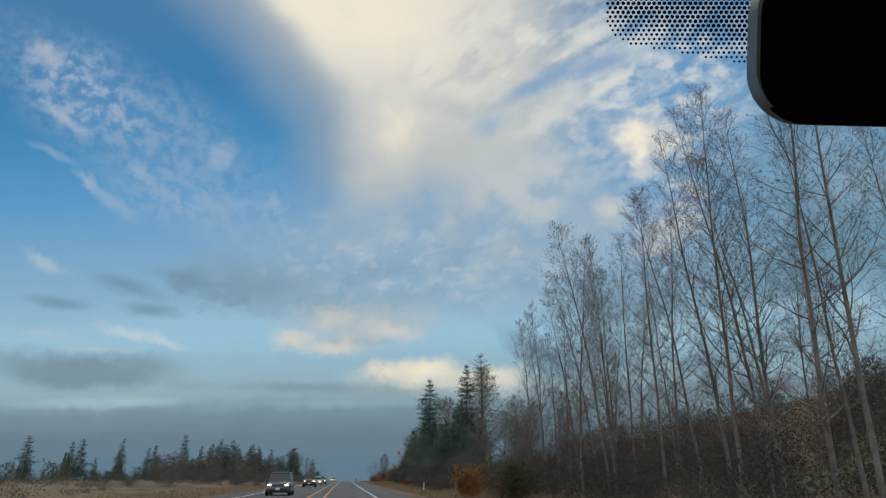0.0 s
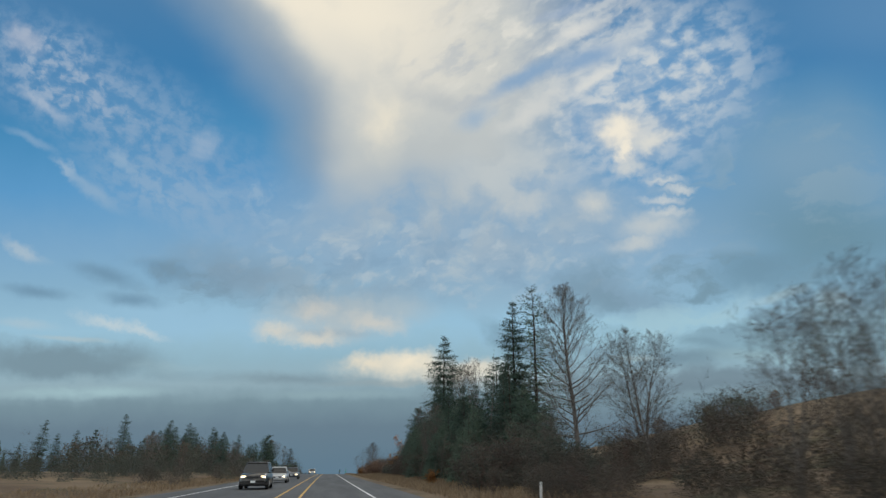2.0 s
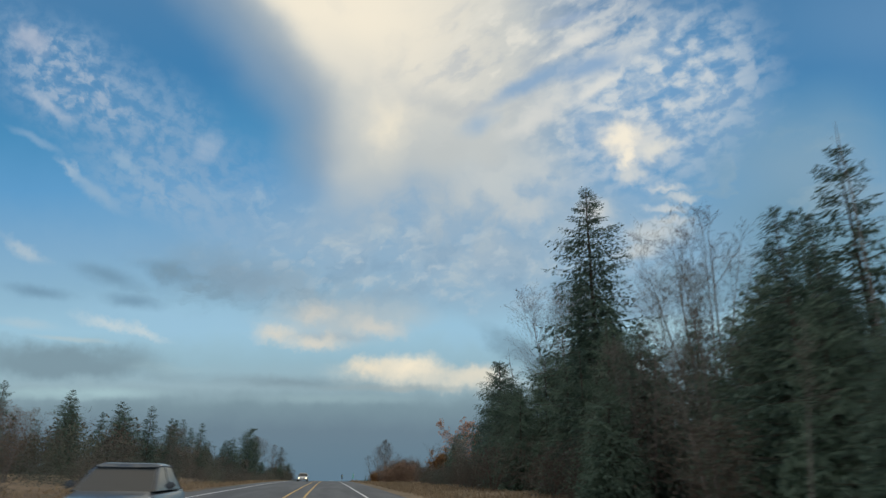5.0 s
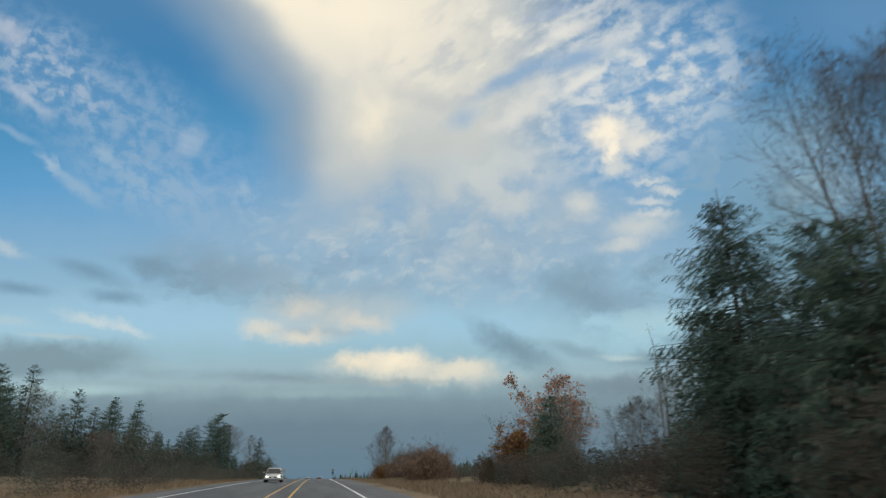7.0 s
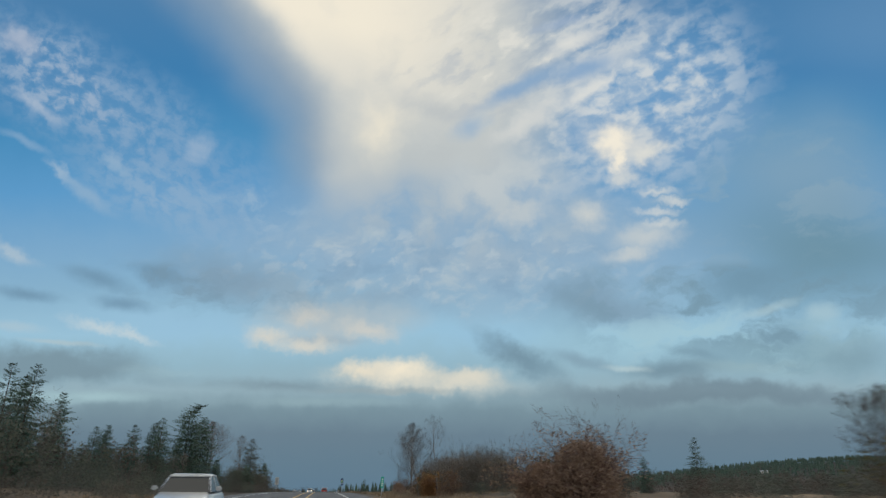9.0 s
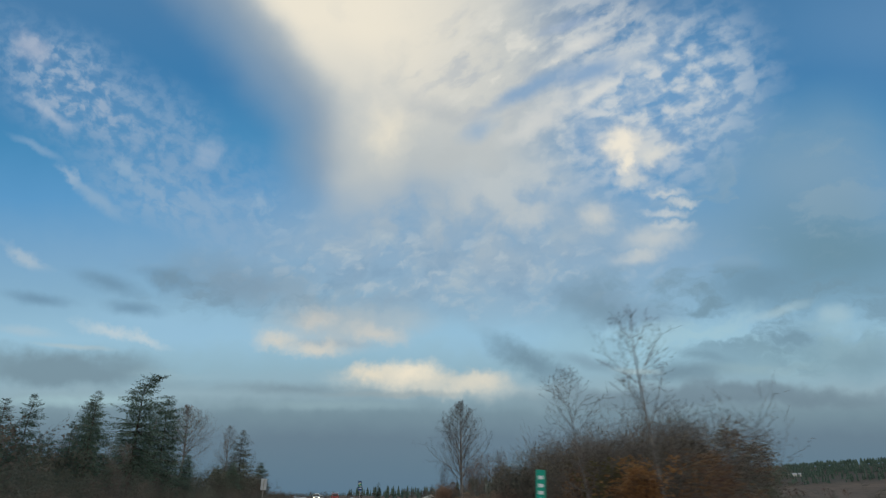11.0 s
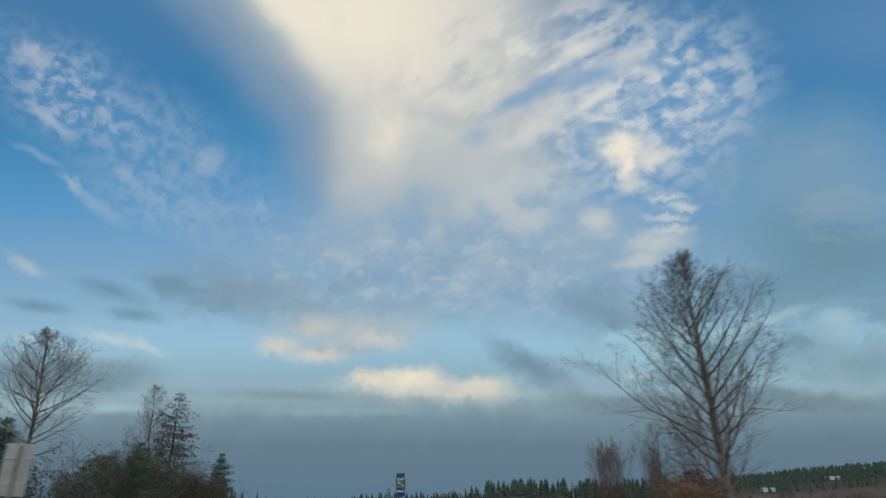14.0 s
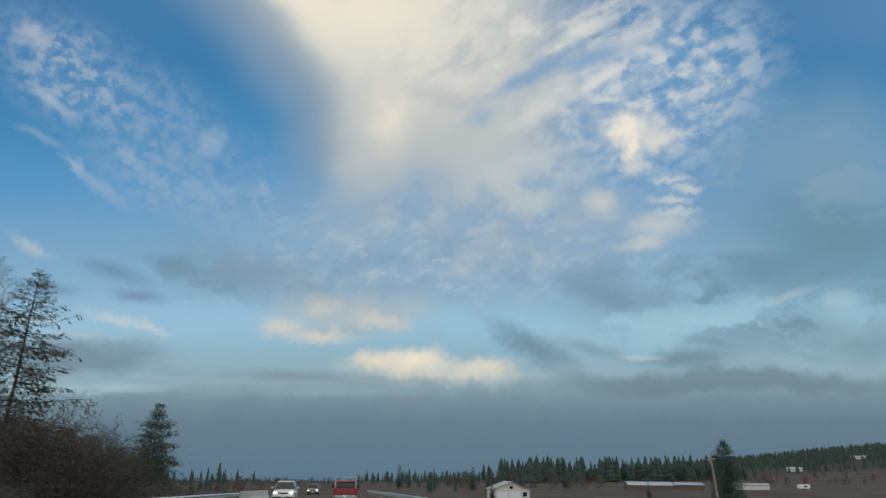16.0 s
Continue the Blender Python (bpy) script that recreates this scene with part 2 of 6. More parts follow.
# streaks and banks low in the sky
lay((150, 190, 220), cloud(3.0, 5.75, 2.8, 0.55, 8, 1.0), 0.75)
lay((108, 142, 170), either(cloud(0.45, 5.2, 0.9, 0.18, 8, 1.0), cloud(1.7, 4.92, 1.0, 0.26, 20, 1.0), cloud(2.2, 5.38, 0.8, 0.22, 8, 1.0), cloud(2.75, 4.8, 1.0, 0.34, 14, 1.0)), 0.75)
lay((193, 207, 217), either(cloud(1.75, 5.76, 0.85, 0.17, 14, 1.0, puffy), cloud(2.3, 5.94, 0.75, 0.13, 17, 1.0, puffy)), 0.8)
lay((172, 194, 210), cloud(0.25, 5.78, 0.8, 0.14, 6, 0.9), 0.6)
lay((120, 144, 160), times(cloud(1.0, 6.42, 2.6, 0.46, 6, 0.7), sk.span(n_band, 0.25, 0.5, 0.6, 1.0)), 0.9)
lay((176, 192, 200), cloud(1.1, 6.06, 1.0, 0.07, 5, 0.9), 0.6)
lay((162, 190, 203), times(cloud(3.0, 6.62, 1.6, 0.22, 10, 0.9), sk.span(n_band, 0.4, 0.6)), 0.6)
lay((164, 194, 205), times(cloud(1.2, 7.03, 2.2, 0.16, 0, 0.9), sk.span(n_band, 0.3, 0.55, 0.3, 1.0)), 0.85)
lay((124, 146, 161), times(cloud(4.9, 6.82, 3.2, 0.18, 2, 1.0), sk.span(n_band, 0.3, 0.55, 0.3, 1.0)), 0.75)
lay((146, 172, 184), times(cloud(5.6, 7.12, 2.6, 0.12, 0, 0.9), sk.span(n_band, 0.35, 0.6)), 0.6)
lay((150, 191, 220), cloud(8.3, 5.85, 2.2, 0.38, 2, 1.0), 0.75)
lay((178, 188, 196), times(cloud(5.9, 5.72, 2.2, 0.52, -2, 0.9), sk.span(n_mott, 0.3, 0.55, 0.5, 1.0)), 0.8)
lay((146, 166, 184), cloud(5.6, 6.02, 1.2, 0.12, 2, 1.0), 0.5)
lay((207, 204, 200), either(cloud(5.45, 5.6, 0.6, 0.3, -10, 1.0, puffy), cloud(6.5, 5.85, 0.75, 0.22, 8, 1.0, puffy)), 0.75)
lay((216, 210, 201), either(cloud(4.75, 5.98, 0.6, 0.26, 0, 1.0, puffy), cloud(5.35, 6.08, 0.8, 0.20, 2, 1.0, puffy)), 0.8)
lay((204, 204, 198), times(cloud(7.3, 6.68, 1.9, 0.34, 3, 0.8, puffy), sk.span(n_mott, 0.25, 0.5, 0.6, 1.0)), 0.85)
lay((206, 207, 202), times(cloud(7.6, 6.72, 2.3, 0.34, 3, 1.0), sk.span(n_mott, 0.3, 0.55, 0.3, 1.0)), 0.7)
lay((240, 229, 211), cloud(7.1, 6.52, 0.85, 0.34, 0, 1.0, puffy), 0.95)
lay((238, 225, 205), cloud(6.35, 6.52, 0.55, 0.26, 0, 1.0, puffy), 0.75)
lay((222, 216, 204), cloud(8.35, 6.68, 0.8, 0.28, -4, 1.0, puffy), 0.8)
lay((150, 164, 172), cloud(6.9, 6.92, 1.7, 0.10, 0, 0.9), 0.6)
# grey rags low on the right, with light between
lay((158, 196, 216), times(cloud(11.8, 6.0, 3.4, 0.55, 0, 0.9), sk.span(n_mott, 0.3, 0.6, 0.4, 1.0)), 0.8)
lay((150, 186, 203), times(cloud(14.2, 6.1, 2.4, 0.7, -4, 0.9), sk.span(n_mott, 0.35, 0.6)), 0.8)
lay((126, 154, 178), cloud(10.7, 5.35, 1.6, 0.52, 12, 0.9), 0.8)
lay((110, 144, 168), cloud(13.2, 5.05, 1.5, 0.66, -6, 0.9), 0.8)
lay((114, 144, 164), times(cloud(13.2, 5.5, 4.6, 1.5, 2, 0.8), sk.span(n_rag, 0.47, 0.60)), 0.75)
lay((164, 197, 213), times(cloud(12.8, 5.95, 4.6, 0.75, 0, 0.8), sk.span(n_rag, 0.50, 0.38)), 0.6)
lay((118, 146, 168), times(cloud(3.5, 5.0, 3.4, 0.8, 8, 0.8), sk.span(n_rag, 0.50, 0.62)), 0.55)
lay((112, 140, 160), cloud(9.2, 6.32, 1.35, 0.36, 27, 1.0, puffy), 0.85)
lay((124, 150, 170), cloud(10.3, 6.38, 0.9, 0.18, 14, 0.9), 0.6)
lay((112, 138, 156), times(cloud(11.9, 6.55, 1.3, 0.26, -4, 0.9), sk.span(n_band, 0.3, 0.55, 0.5, 1.0)), 0.8)
lay((118, 148, 168), cloud(12.3, 6.25, 0.8, 0.14, 10, 0.9), 0.6)
lay((114, 144, 164), cloud(14.1, 5.9, 0.9, 0.5, -20, 1.0), 0.5)
lay((112, 140, 158), cloud(15.0, 6.2, 1.5, 0.55, 0, 1.0), 0.6)
lay((170, 197, 211), either(cloud(13.6, 5.48, 0.8, 0.14, -18, 0.9), cloud(14.55, 5.52, 0.42, 0.24, 0, 0.9)), 0.6)
lay((182, 202, 210), cloud(11.1, 6.52, 0.60, 0.09, 4, 0.9), 0.65)
lay((152, 178, 188), times(cloud(13.6, 6.5, 1.6, 0.22, 2, 0.9), sk.span(n_band, 0.35, 0.6)), 0.6)
lay((108, 128, 144), times(cloud(12.6, 6.95, 4.4, 0.34, 0, 0.7), sk.span(n_band, 0.2, 0.5, 0.6, 1.0)), 0.75)
# round the rest of the compass: clear sky with broken cloud, and the same grey bank along the horizon
nishita = sk.n.new("ShaderNodeTexSky")
nishita.sky_type, nishita.sun_disc = "NISHITA", False
nishita.sun_elevation, nishita.sun_rotation = SUN_EL, SUN_AZ
up = sk.math("MAXIMUM", sk.vec("DOT_PRODUCT", way, (0, 0, 1)), 0.0)
sheet = sk.vec("DIVIDE", way, sk.join(*[sk.math("ADD", up, 0.15)] * 3))
behind = sk.mix(sk.span(sk.noise(sheet, 1.3, 6.0, 0.55), 0.34, 0.56), sk.mix(1.0, nishita.outputs[0], (0.14, 0.14, 0.14, 1), "MULTIPLY"), lin(238, 236, 232))
behind = sk.mix(sk.span(up, 0.05, 0.22), lin(150, 160, 168), behind)
# this unseen sky is raised by an added factor to brighten camera-facing foliage
behind = sk.mix(1.0, behind, (1.6, 1.6, 1.6, 1), "MULTIPLY")
facing = sk.span(sk.vec("DOT_PRODUCT", way, tuple(-chart.col[2])), 0.42, 0.68)


def glow(colour):
    n = WN.new("ShaderNodeBackground")
    WL.new(sk.mix(1.0, colour, (0.985, 1.0, 0.96, 1), "MULTIPLY"), n.inputs[0])
    return n.outputs[0]


def both(fac, a, c):
    n = WN.new("ShaderNodeMixShader")
    for socket, value in zip(n.inputs, (fac, a, c)):
        WL.new(value, socket)
    return n.outputs[0]


dome = both(facing, glow(behind), both(sk.span(v0, 4.55, 4.8), glow(upper_sky), glow(sky)))
WL.new(dome, WN.new("ShaderNodeOutputWorld").inputs[0])

sun = bpy.data.lights.new("sun", "SUN")
sun.energy, sun.angle, sun.color = 0.5, radians(14), (1.0, 0.94, 0.85)
sun_ob = new("sun", sun)
sun_ob.matrix_world = look((0, 0, 60), (-math.sin(SUN_AZ) * math.cos(SUN_EL) * 50, -math.cos(SUN_AZ) * math.cos(SUN_EL) * 50, 60 - math.sin(SUN_EL) * 50))

# ---- materials ----


def material(name, rough=0.8, metal=0.0, spec=0.4):
    m = bpy.data.materials.new(name)
    m.use_nodes = True
    w = Web(m.node_tree)
    b = m.node_tree.nodes["Principled BSDF"]
    b.inputs["Roughness"].default_value, b.inputs["Metallic"].default_value = rough, metal
    b.inputs["Specular IOR Level"].default_value = spec
    return m, w, b


def bump(w, b, height, strength=0.4, distance=0.02):
    n = w.n.new("ShaderNodeBump")
    n.inputs["Strength"].default_value, n.inputs["Distance"].default_value = strength, distance
    w.l.new(height, n.inputs["Height"])
    w.l.new(n.outputs[0], b.inputs["Normal"])


def where(w):
    return w.n.new("ShaderNodeTexCoord").outputs["Object"]


def place(w):
    return w.n.new("ShaderNodeNewGeometry").outputs["Position"]


def blended(name, a, c, scale, rough=0.85, fine=8.0, amount=0.4, metal=0.0, spec=0.3):
    """Two colours in patches, with a finer grain over them and a little relief."""
    m, w, b = material(name, rough, metal, spec)
    p = where(w)
    base = w.mix(w.span(w.noise(p, scale, 4.0, 0.6), 0.3, 0.7), (*a, 1), (*c, 1))
    grain = w.noise(p, scale * fine, 3.0, 0.6)
    w.l.new(w.mix(amount, base, w.mix(grain, (0.25, 0.25, 0.25, 1), (1, 1, 1, 1)), "MULTIPLY"), b.inputs["Base Color"])
    bump(w, b, grain, 0.35)
    return m


def leafy(name, a, c, rough=0.7, through_light=0.35):
    """Foliage: each spray or leaf takes its own shade between two colours."""
    m, w, b = material(name, rough, 0.0, 0.25)
    one = w.n.new("ShaderNodeNewGeometry").outputs["Random Per Island"]
    tree = w.n.new("ShaderNodeObjectInfo").outputs["Random"]
    col = w.mix(one, (*a, 1), (*c, 1))
    col = w.mix(1.0, col, w.mix(tree, (0.75, 0.78, 0.8, 1), (1.15, 1.1, 1.0, 1)), "MULTIPLY")
    w.l.new(col, b.inputs["Base Color"])
    if through_light:
        thin, both = w.n.new("ShaderNodeBsdfTranslucent"), w.n.new("ShaderNodeMixShader")
        w.l.new(col, thin.inputs[0])
        both.inputs[0].default_value = through_light
        w.l.new(b.outputs[0], both.inputs[1])
        w.l.new(thin.outputs[0], both.inputs[2])
        w.l.new(both.outputs[0], m.node_tree.nodes["Material Output"].inputs[0])
    return m


def flat(name, colour, rough=0.5, metal=0.0, spec=0.4):
    m, w, b = material(name, rough, metal, spec)
    p = where(w)
    tone = w.mix(w.noise(p, 6.0, 4.0, 0.6), (0.86, 0.86, 0.86, 1), (1.06, 1.06, 1.06, 1))
    w.l.new(w.mix(1.0, (*colour, 1), tone, "MULTIPLY"), b.inputs["Base Color"])
    return m


def shining(name, colour, strength):
    m, w, b = material(name)
    b.inputs["Base Color"].default_value = (*colour, 1)
    b.inputs["Emission Color"].default_value = (*colour, 1)
    b.inputs["Emission Strength"].default_value = strength
    return m


BARK = blended("alder bark", (0.10, 0.092, 0.084), (0.19, 0.176, 0.165), 1.6)
BARK_DARK = blended("fir bark", (0.040, 0.034, 0.030), (0.085, 0.070, 0.058), 2.2)
TWIG = leafy("bare twigs", (0.090, 0.082, 0.078), (0.140, 0.127, 0.118), 0.85, 0.0)
TWIG_DARK = leafy("brown brush twigs", (0.042, 0.037, 0.035), (0.070, 0.060, 0.054), 0.9, 0.0)
TWIG_RED = leafy("reddish brush twigs", (0.080, 0.052, 0.048), (0.120, 0.078, 0.068), 0.9, 0.0)
NEEDLE = leafy("fir needles", (0.050, 0.088, 0.074), (0.078, 0.122, 0.098))
CEDAR = leafy("cedar sprays", (0.080, 0.128, 0.104), (0.118, 0.170, 0.136), 0.75, 0.45)
TWIG_MOSSY = leafy("mossy grey-green twigs", (0.070, 0.076, 0.066), (0.13, 0.134, 0.115), 0.9, 0.0)
LEAF_RUSSET = leafy("dull russet leaves", (0.22, 0.152, 0.114), (0.35, 0.24, 0.178))
LEAF_PALE = leafy("pale withered leaves", (0.056, 0.052, 0.044), (0.086, 0.078, 0.065))
BRACKEN = leafy("dark evergreen brush leaves", (0.062, 0.075, 0.064), (0.094, 0.104, 0.085))
LEAF_ORANGE = leafy("orange autumn leaves", (0.27, 0.128, 0.048), (0.42, 0.215, 0.082))
LEAF_RED = leafy("rusty red autumn leaves", (0.32, 0.155, 0.10), (0.50, 0.27, 0.18))
LEAF_BROWN = leafy("dry brown leaves", (0.095, 0.062, 0.040), (0.20, 0.13, 0.075))
LEAF_DULL = leafy("withered grey-brown leaves", (0.072, 0.066, 0.058), (0.108, 0.096, 0.084))
LEAF_FADED = leafy("faded olive-brown brush leaves", (0.105, 0.096, 0.080), (0.150, 0.135, 0.112))
LEAF_OLIVE = leafy("fading olive leaves", (0.055, 0.052, 0.022), (0.115, 0.10, 0.04))
STRAW = leafy("dry grass blades", (0.13, 0.098, 0.066), (0.26, 0.20, 0.14))

m_ground, w, b = material("dry grass and earth", 0.95, 0.0, 0.15)
p = place(w)
patch = w.noise(p, 0.045, 5.0, 0.6)
tuft = w.noise(p, 1.1, 5.0, 0.65)
earth = w.mix(w.span(patch, 0.35, 0.65), (0.115, 0.082, 0.056, 1), (0.215, 0.16, 0.105, 1))
earth = w.mix(w.span(w.noise(p, 0.16, 4.0, 0.6), 0.5, 0.72), earth, (0.062, 0.066, 0.034, 1))
# the ploughed fields beyond the scrub are darker earth
field = w.span(w.vec("DOT_PRODUCT", p, (0, 1, 0)), 258.0, 330.0)
earth = w.mix(field, earth, w.mix(w.span(patch, 0.35, 0.65), (0.046, 0.038, 0.034, 1), (0.082, 0.065, 0.054, 1)))
# from y 1040 to 1130 the ground turns very dark grey, below the far woods
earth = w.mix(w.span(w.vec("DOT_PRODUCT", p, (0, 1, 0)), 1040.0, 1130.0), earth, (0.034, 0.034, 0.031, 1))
earth = w.mix(0.6, earth, w.mix(tuft, (0.35, 0.33, 0.3, 1), (1.25, 1.2, 1.1, 1)), "MULTIPLY")
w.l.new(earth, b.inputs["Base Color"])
bump(w, b, tuft, 0.7, 0.12)
GROUND = m_ground

m_road, w, b = material("worn asphalt", 0.82, 0.0, 0.4)
p = place(w)
stone = w.noise(p, 60.0, 3.0, 0.7)
wear = w.noise(w.turned(p, (0, 0, 0), 0, (1.0, 14.0, 1.0)), 0.9, 4.0, 0.6)
tar = w.mix(w.span(wear, 0.3, 0.7), (0.046, 0.048, 0.051, 1), (0.086, 0.088, 0.090, 1))
tar = w.mix(0.5, tar, w.mix(stone, (0.55, 0.55, 0.55, 1), (1.3, 1.3, 1.3, 1)), "MULTIPLY")
w.l.new(tar, b.inputs["Base Color"])
bump(w, b, stone, 0.3, 0.005)
ASPHALT = m_road


def paint(name, colour):
    m, w, b = material(name, 0.6, 0.0, 0.4)
    p = place(w)
    worn = w.span(w.noise(p, 9.0, 5.0, 0.7), 0.36, 0.5)
    w.l.new(w.mix(worn, (0.09, 0.09, 0.09, 1), (*colour, 1)), b.inputs["Base Color"])
    return m


WHITE_LINE, YELLOW_LINE = paint("white road paint", (0.72, 0.72, 0.70)), paint("yellow road paint", (0.62, 0.36, 0.05))

# ---- building blocks ----


def unit(v):
    return v / np.maximum(np.linalg.norm(v, axis=-1, keepdims=True), 1e-9)


def prisms(p0, p1, r0, r1, sides=3):
    """Tapered twigs from p0 to p1: corners and faces."""
    n = len(p0)
    d = unit(p1 - p0)
    a = unit(np.cross(d, np.where(np.abs(d[:, 2:3]) < 0.9, np.array([[0, 0, 1.0]]), np.array([[1.0, 0, 0]]))))
    c = np.cross(d, a)
    ang = np.arange(sides) * 2 * np.pi / sides
    ring = a[:, None, :] * np.cos(ang)[None, :, None] + c[:, None, :] * np.sin(ang)[None, :, None]
    v = np.concatenate([p0[:, None] + ring * np.asarray(r0).reshape(-1, 1, 1), p1[:, None] + ring * np.asarray(r1).reshape(-1, 1, 1)], 1).reshape(-1, 3)
    base = (np.arange(n) * 2 * sides)[:, None]
    f = [np.concatenate([base + j, base + (j + 1) % sides, base + sides + (j + 1) % sides, base + sides + j], 1) for j in range(sides)]
    return v, np.concatenate(f, 0)


def blades(at, along, side, length, width):
    """Small pointed leaves or sprays: four corners each, folded a little along the middle."""
    n = len(at)
    L, W = np.asarray(length).reshape(-1, 1), np.asarray(width).reshape(-1, 1)
    up = np.cross(along, side)
    v = np.stack([at, at + along * L * 0.55 + side * W * 0.5 + up * W * 0.18, at + along * L, at + along * L * 0.45 - side * W * 0.5 + up * W * 0.18], 1).reshape(-1, 3)
    base = (np.arange(n) * 4)[:, None]
    return v, np.concatenate([base, base + 1, base + 2, base + 3], 1)


def slivers(p0, p1, width):
    """The finest twigs: slim folded spikes from p0 to p1."""
    n = len(p0)
    L = np.linalg.norm(p1 - p0, axis=1)
    d = unit(p1 - p0)
    side = unit(np.cross(d, np.stack([np.sin(np.arange(n) * 2.4), np.cos(np.arange(n) * 2.4), np.full(n, 0.3)], 1)))
    return blades(p0, d, side, L, width)


def gather(pieces):
    """Joins (corners, four-sided faces) pairs."""
    vs, fs, k = [], [], 0
    for v, f in pieces:
        vs.append(v)
        fs.append(f + k)
        k += len(v)
    return np.concatenate(vs), np.concatenate(fs)


def quads(name, v, f, mat, smooth=False):
    me = bpy.data.meshes.new(name)
    me.vertices.add(len(v))
    me.vertices.foreach_set("co", np.asarray(v, dtype=np.float32).ravel())
    me.loops.add(len(f) * 4)
    me.loops.foreach_set("vertex_index", np.asarray(f, dtype=np.int32).ravel())
    me.polygons.add(len(f))
    me.polygons.foreach_set("loop_start", np.arange(0, len(f) * 4, 4, dtype=np.int32))
    me.polygons.foreach_set("loop_total", np.full(len(f), 4, dtype=np.int32))
    if smooth:
        me.polygons.foreach_set("use_smooth", np.ones(len(f), dtype=bool))
    me.materials.append(mat)
    me.update(calc_edges=True)
    me.validate()
    return me


def under(name, me, parent, label=""):
    ob = new(name, me)
    ob.parent = parent
    return tagged(ob, label)


def part(name, bm, mat, parent, label="", smooth=False):
    """Links a bmesh as one mesh object under a thing or a part."""
    me = bpy.data.meshes.new(name)
    bmesh.ops.recalc_face_normals(bm, faces=bm.faces)
    bm.to_mesh(me)
    bm.free()
    for pl in me.polygons:
        pl.use_smooth = smooth
    me.materials.append(mat)
    return under(name, me, parent, label)


def box(bm, x0, x1, y0, y1, z0, z1, bevel=0.0):
    r = bmesh.ops.create_cube(bm, size=1.0, matrix=Matrix.Translation(((x0 + x1) / 2, (y0 + y1) / 2, (z0 + z1) / 2)) @ Matrix.Diagonal((x1 - x0, y1 - y0, z1 - z0, 1)))
    if bevel:
        edges = list({e for v in r["verts"] for e in v.link_edges})
        bmesh.ops.bevel(bm, geom=edges, offset=bevel, segments=2, affect="EDGES")
    return bm


def boxed(*a, bevel=0.0):
    return box(bmesh.new(), *a, bevel=bevel)


# ---- growing plants ----


def limbs(rng, start, d, length, r, n, jitter, rise, end=0.25):
    """Grows all limbs of one order side by side. Returns their points, thicknesses and directions."""
    p, pts, dirs = start, [start], []
    for _ in range(n):
        d = unit(d + rng.normal(0, jitter, d.shape) + np.array([0, 0, rise]))
        p = p + d * (length / n)[:, None]
        pts.append(p)
        dirs.append(d)
    pts, dirs = np.stack(pts, 1), np.stack(dirs, 1)
    rad = r[:, None] * (1 - (1 - end) * np.linspace(0, 1, n + 1)[None])
    return pts, rad, dirs


def offshoots(rng, pts, rad, dirs, m, t0, t1, spread, wobble=0.25, crowd=1.0):
    """Where the next order starts: place, direction, thickness there and how far along the limb."""
    B, n = dirs.shape[:2]
    t = t0 + (t1 - t0) * ((np.arange(m)[None] + rng.random((B, m))) / m) ** crowd
    s = np.minimum((t * n).astype(int), n - 1)
    fr = t * n - s
    row = np.arange(B)[:, None]
    at = pts[row, s] * (1 - fr)[..., None] + pts[row, s + 1] * fr[..., None]
    pd = dirs[row, s]
    rnd = rng.normal(size=at.shape)
    perp = unit(rnd - pd * np.sum(rnd * pd, -1, keepdims=True))
    a = spread + rng.normal(0, wobble, t.shape)
    d = pd * np.cos(a)[..., None] + perp * np.sin(a)[..., None]
    rr = rad[row, s] * (1 - fr) + rad[row, s + 1] * fr
    return at.reshape(-1, 3), d.reshape(-1, 3), rr.ravel(), t.ravel()


def tubes(pts, rad, sides):
    B, n = pts.shape[0], pts.shape[1] - 1
    return prisms(pts[:, :-1].reshape(-1, 3), pts[:, 1:].reshape(-1, 3), rad[:, :-1].ravel(), rad[:, 1:].ravel(), sides)


def leaves_at(rng, at, size, hang=0.3):
    along = unit(rng.normal(size=at.shape) + np.array([0, 0, -hang]))
    rnd = rng.normal(size=at.shape)
    side = unit(np.cross(along, rnd))
    s = size * rng.uniform(0.6, 1.4, len(at))
    return blades(at, along, side, s, s * 0.75)


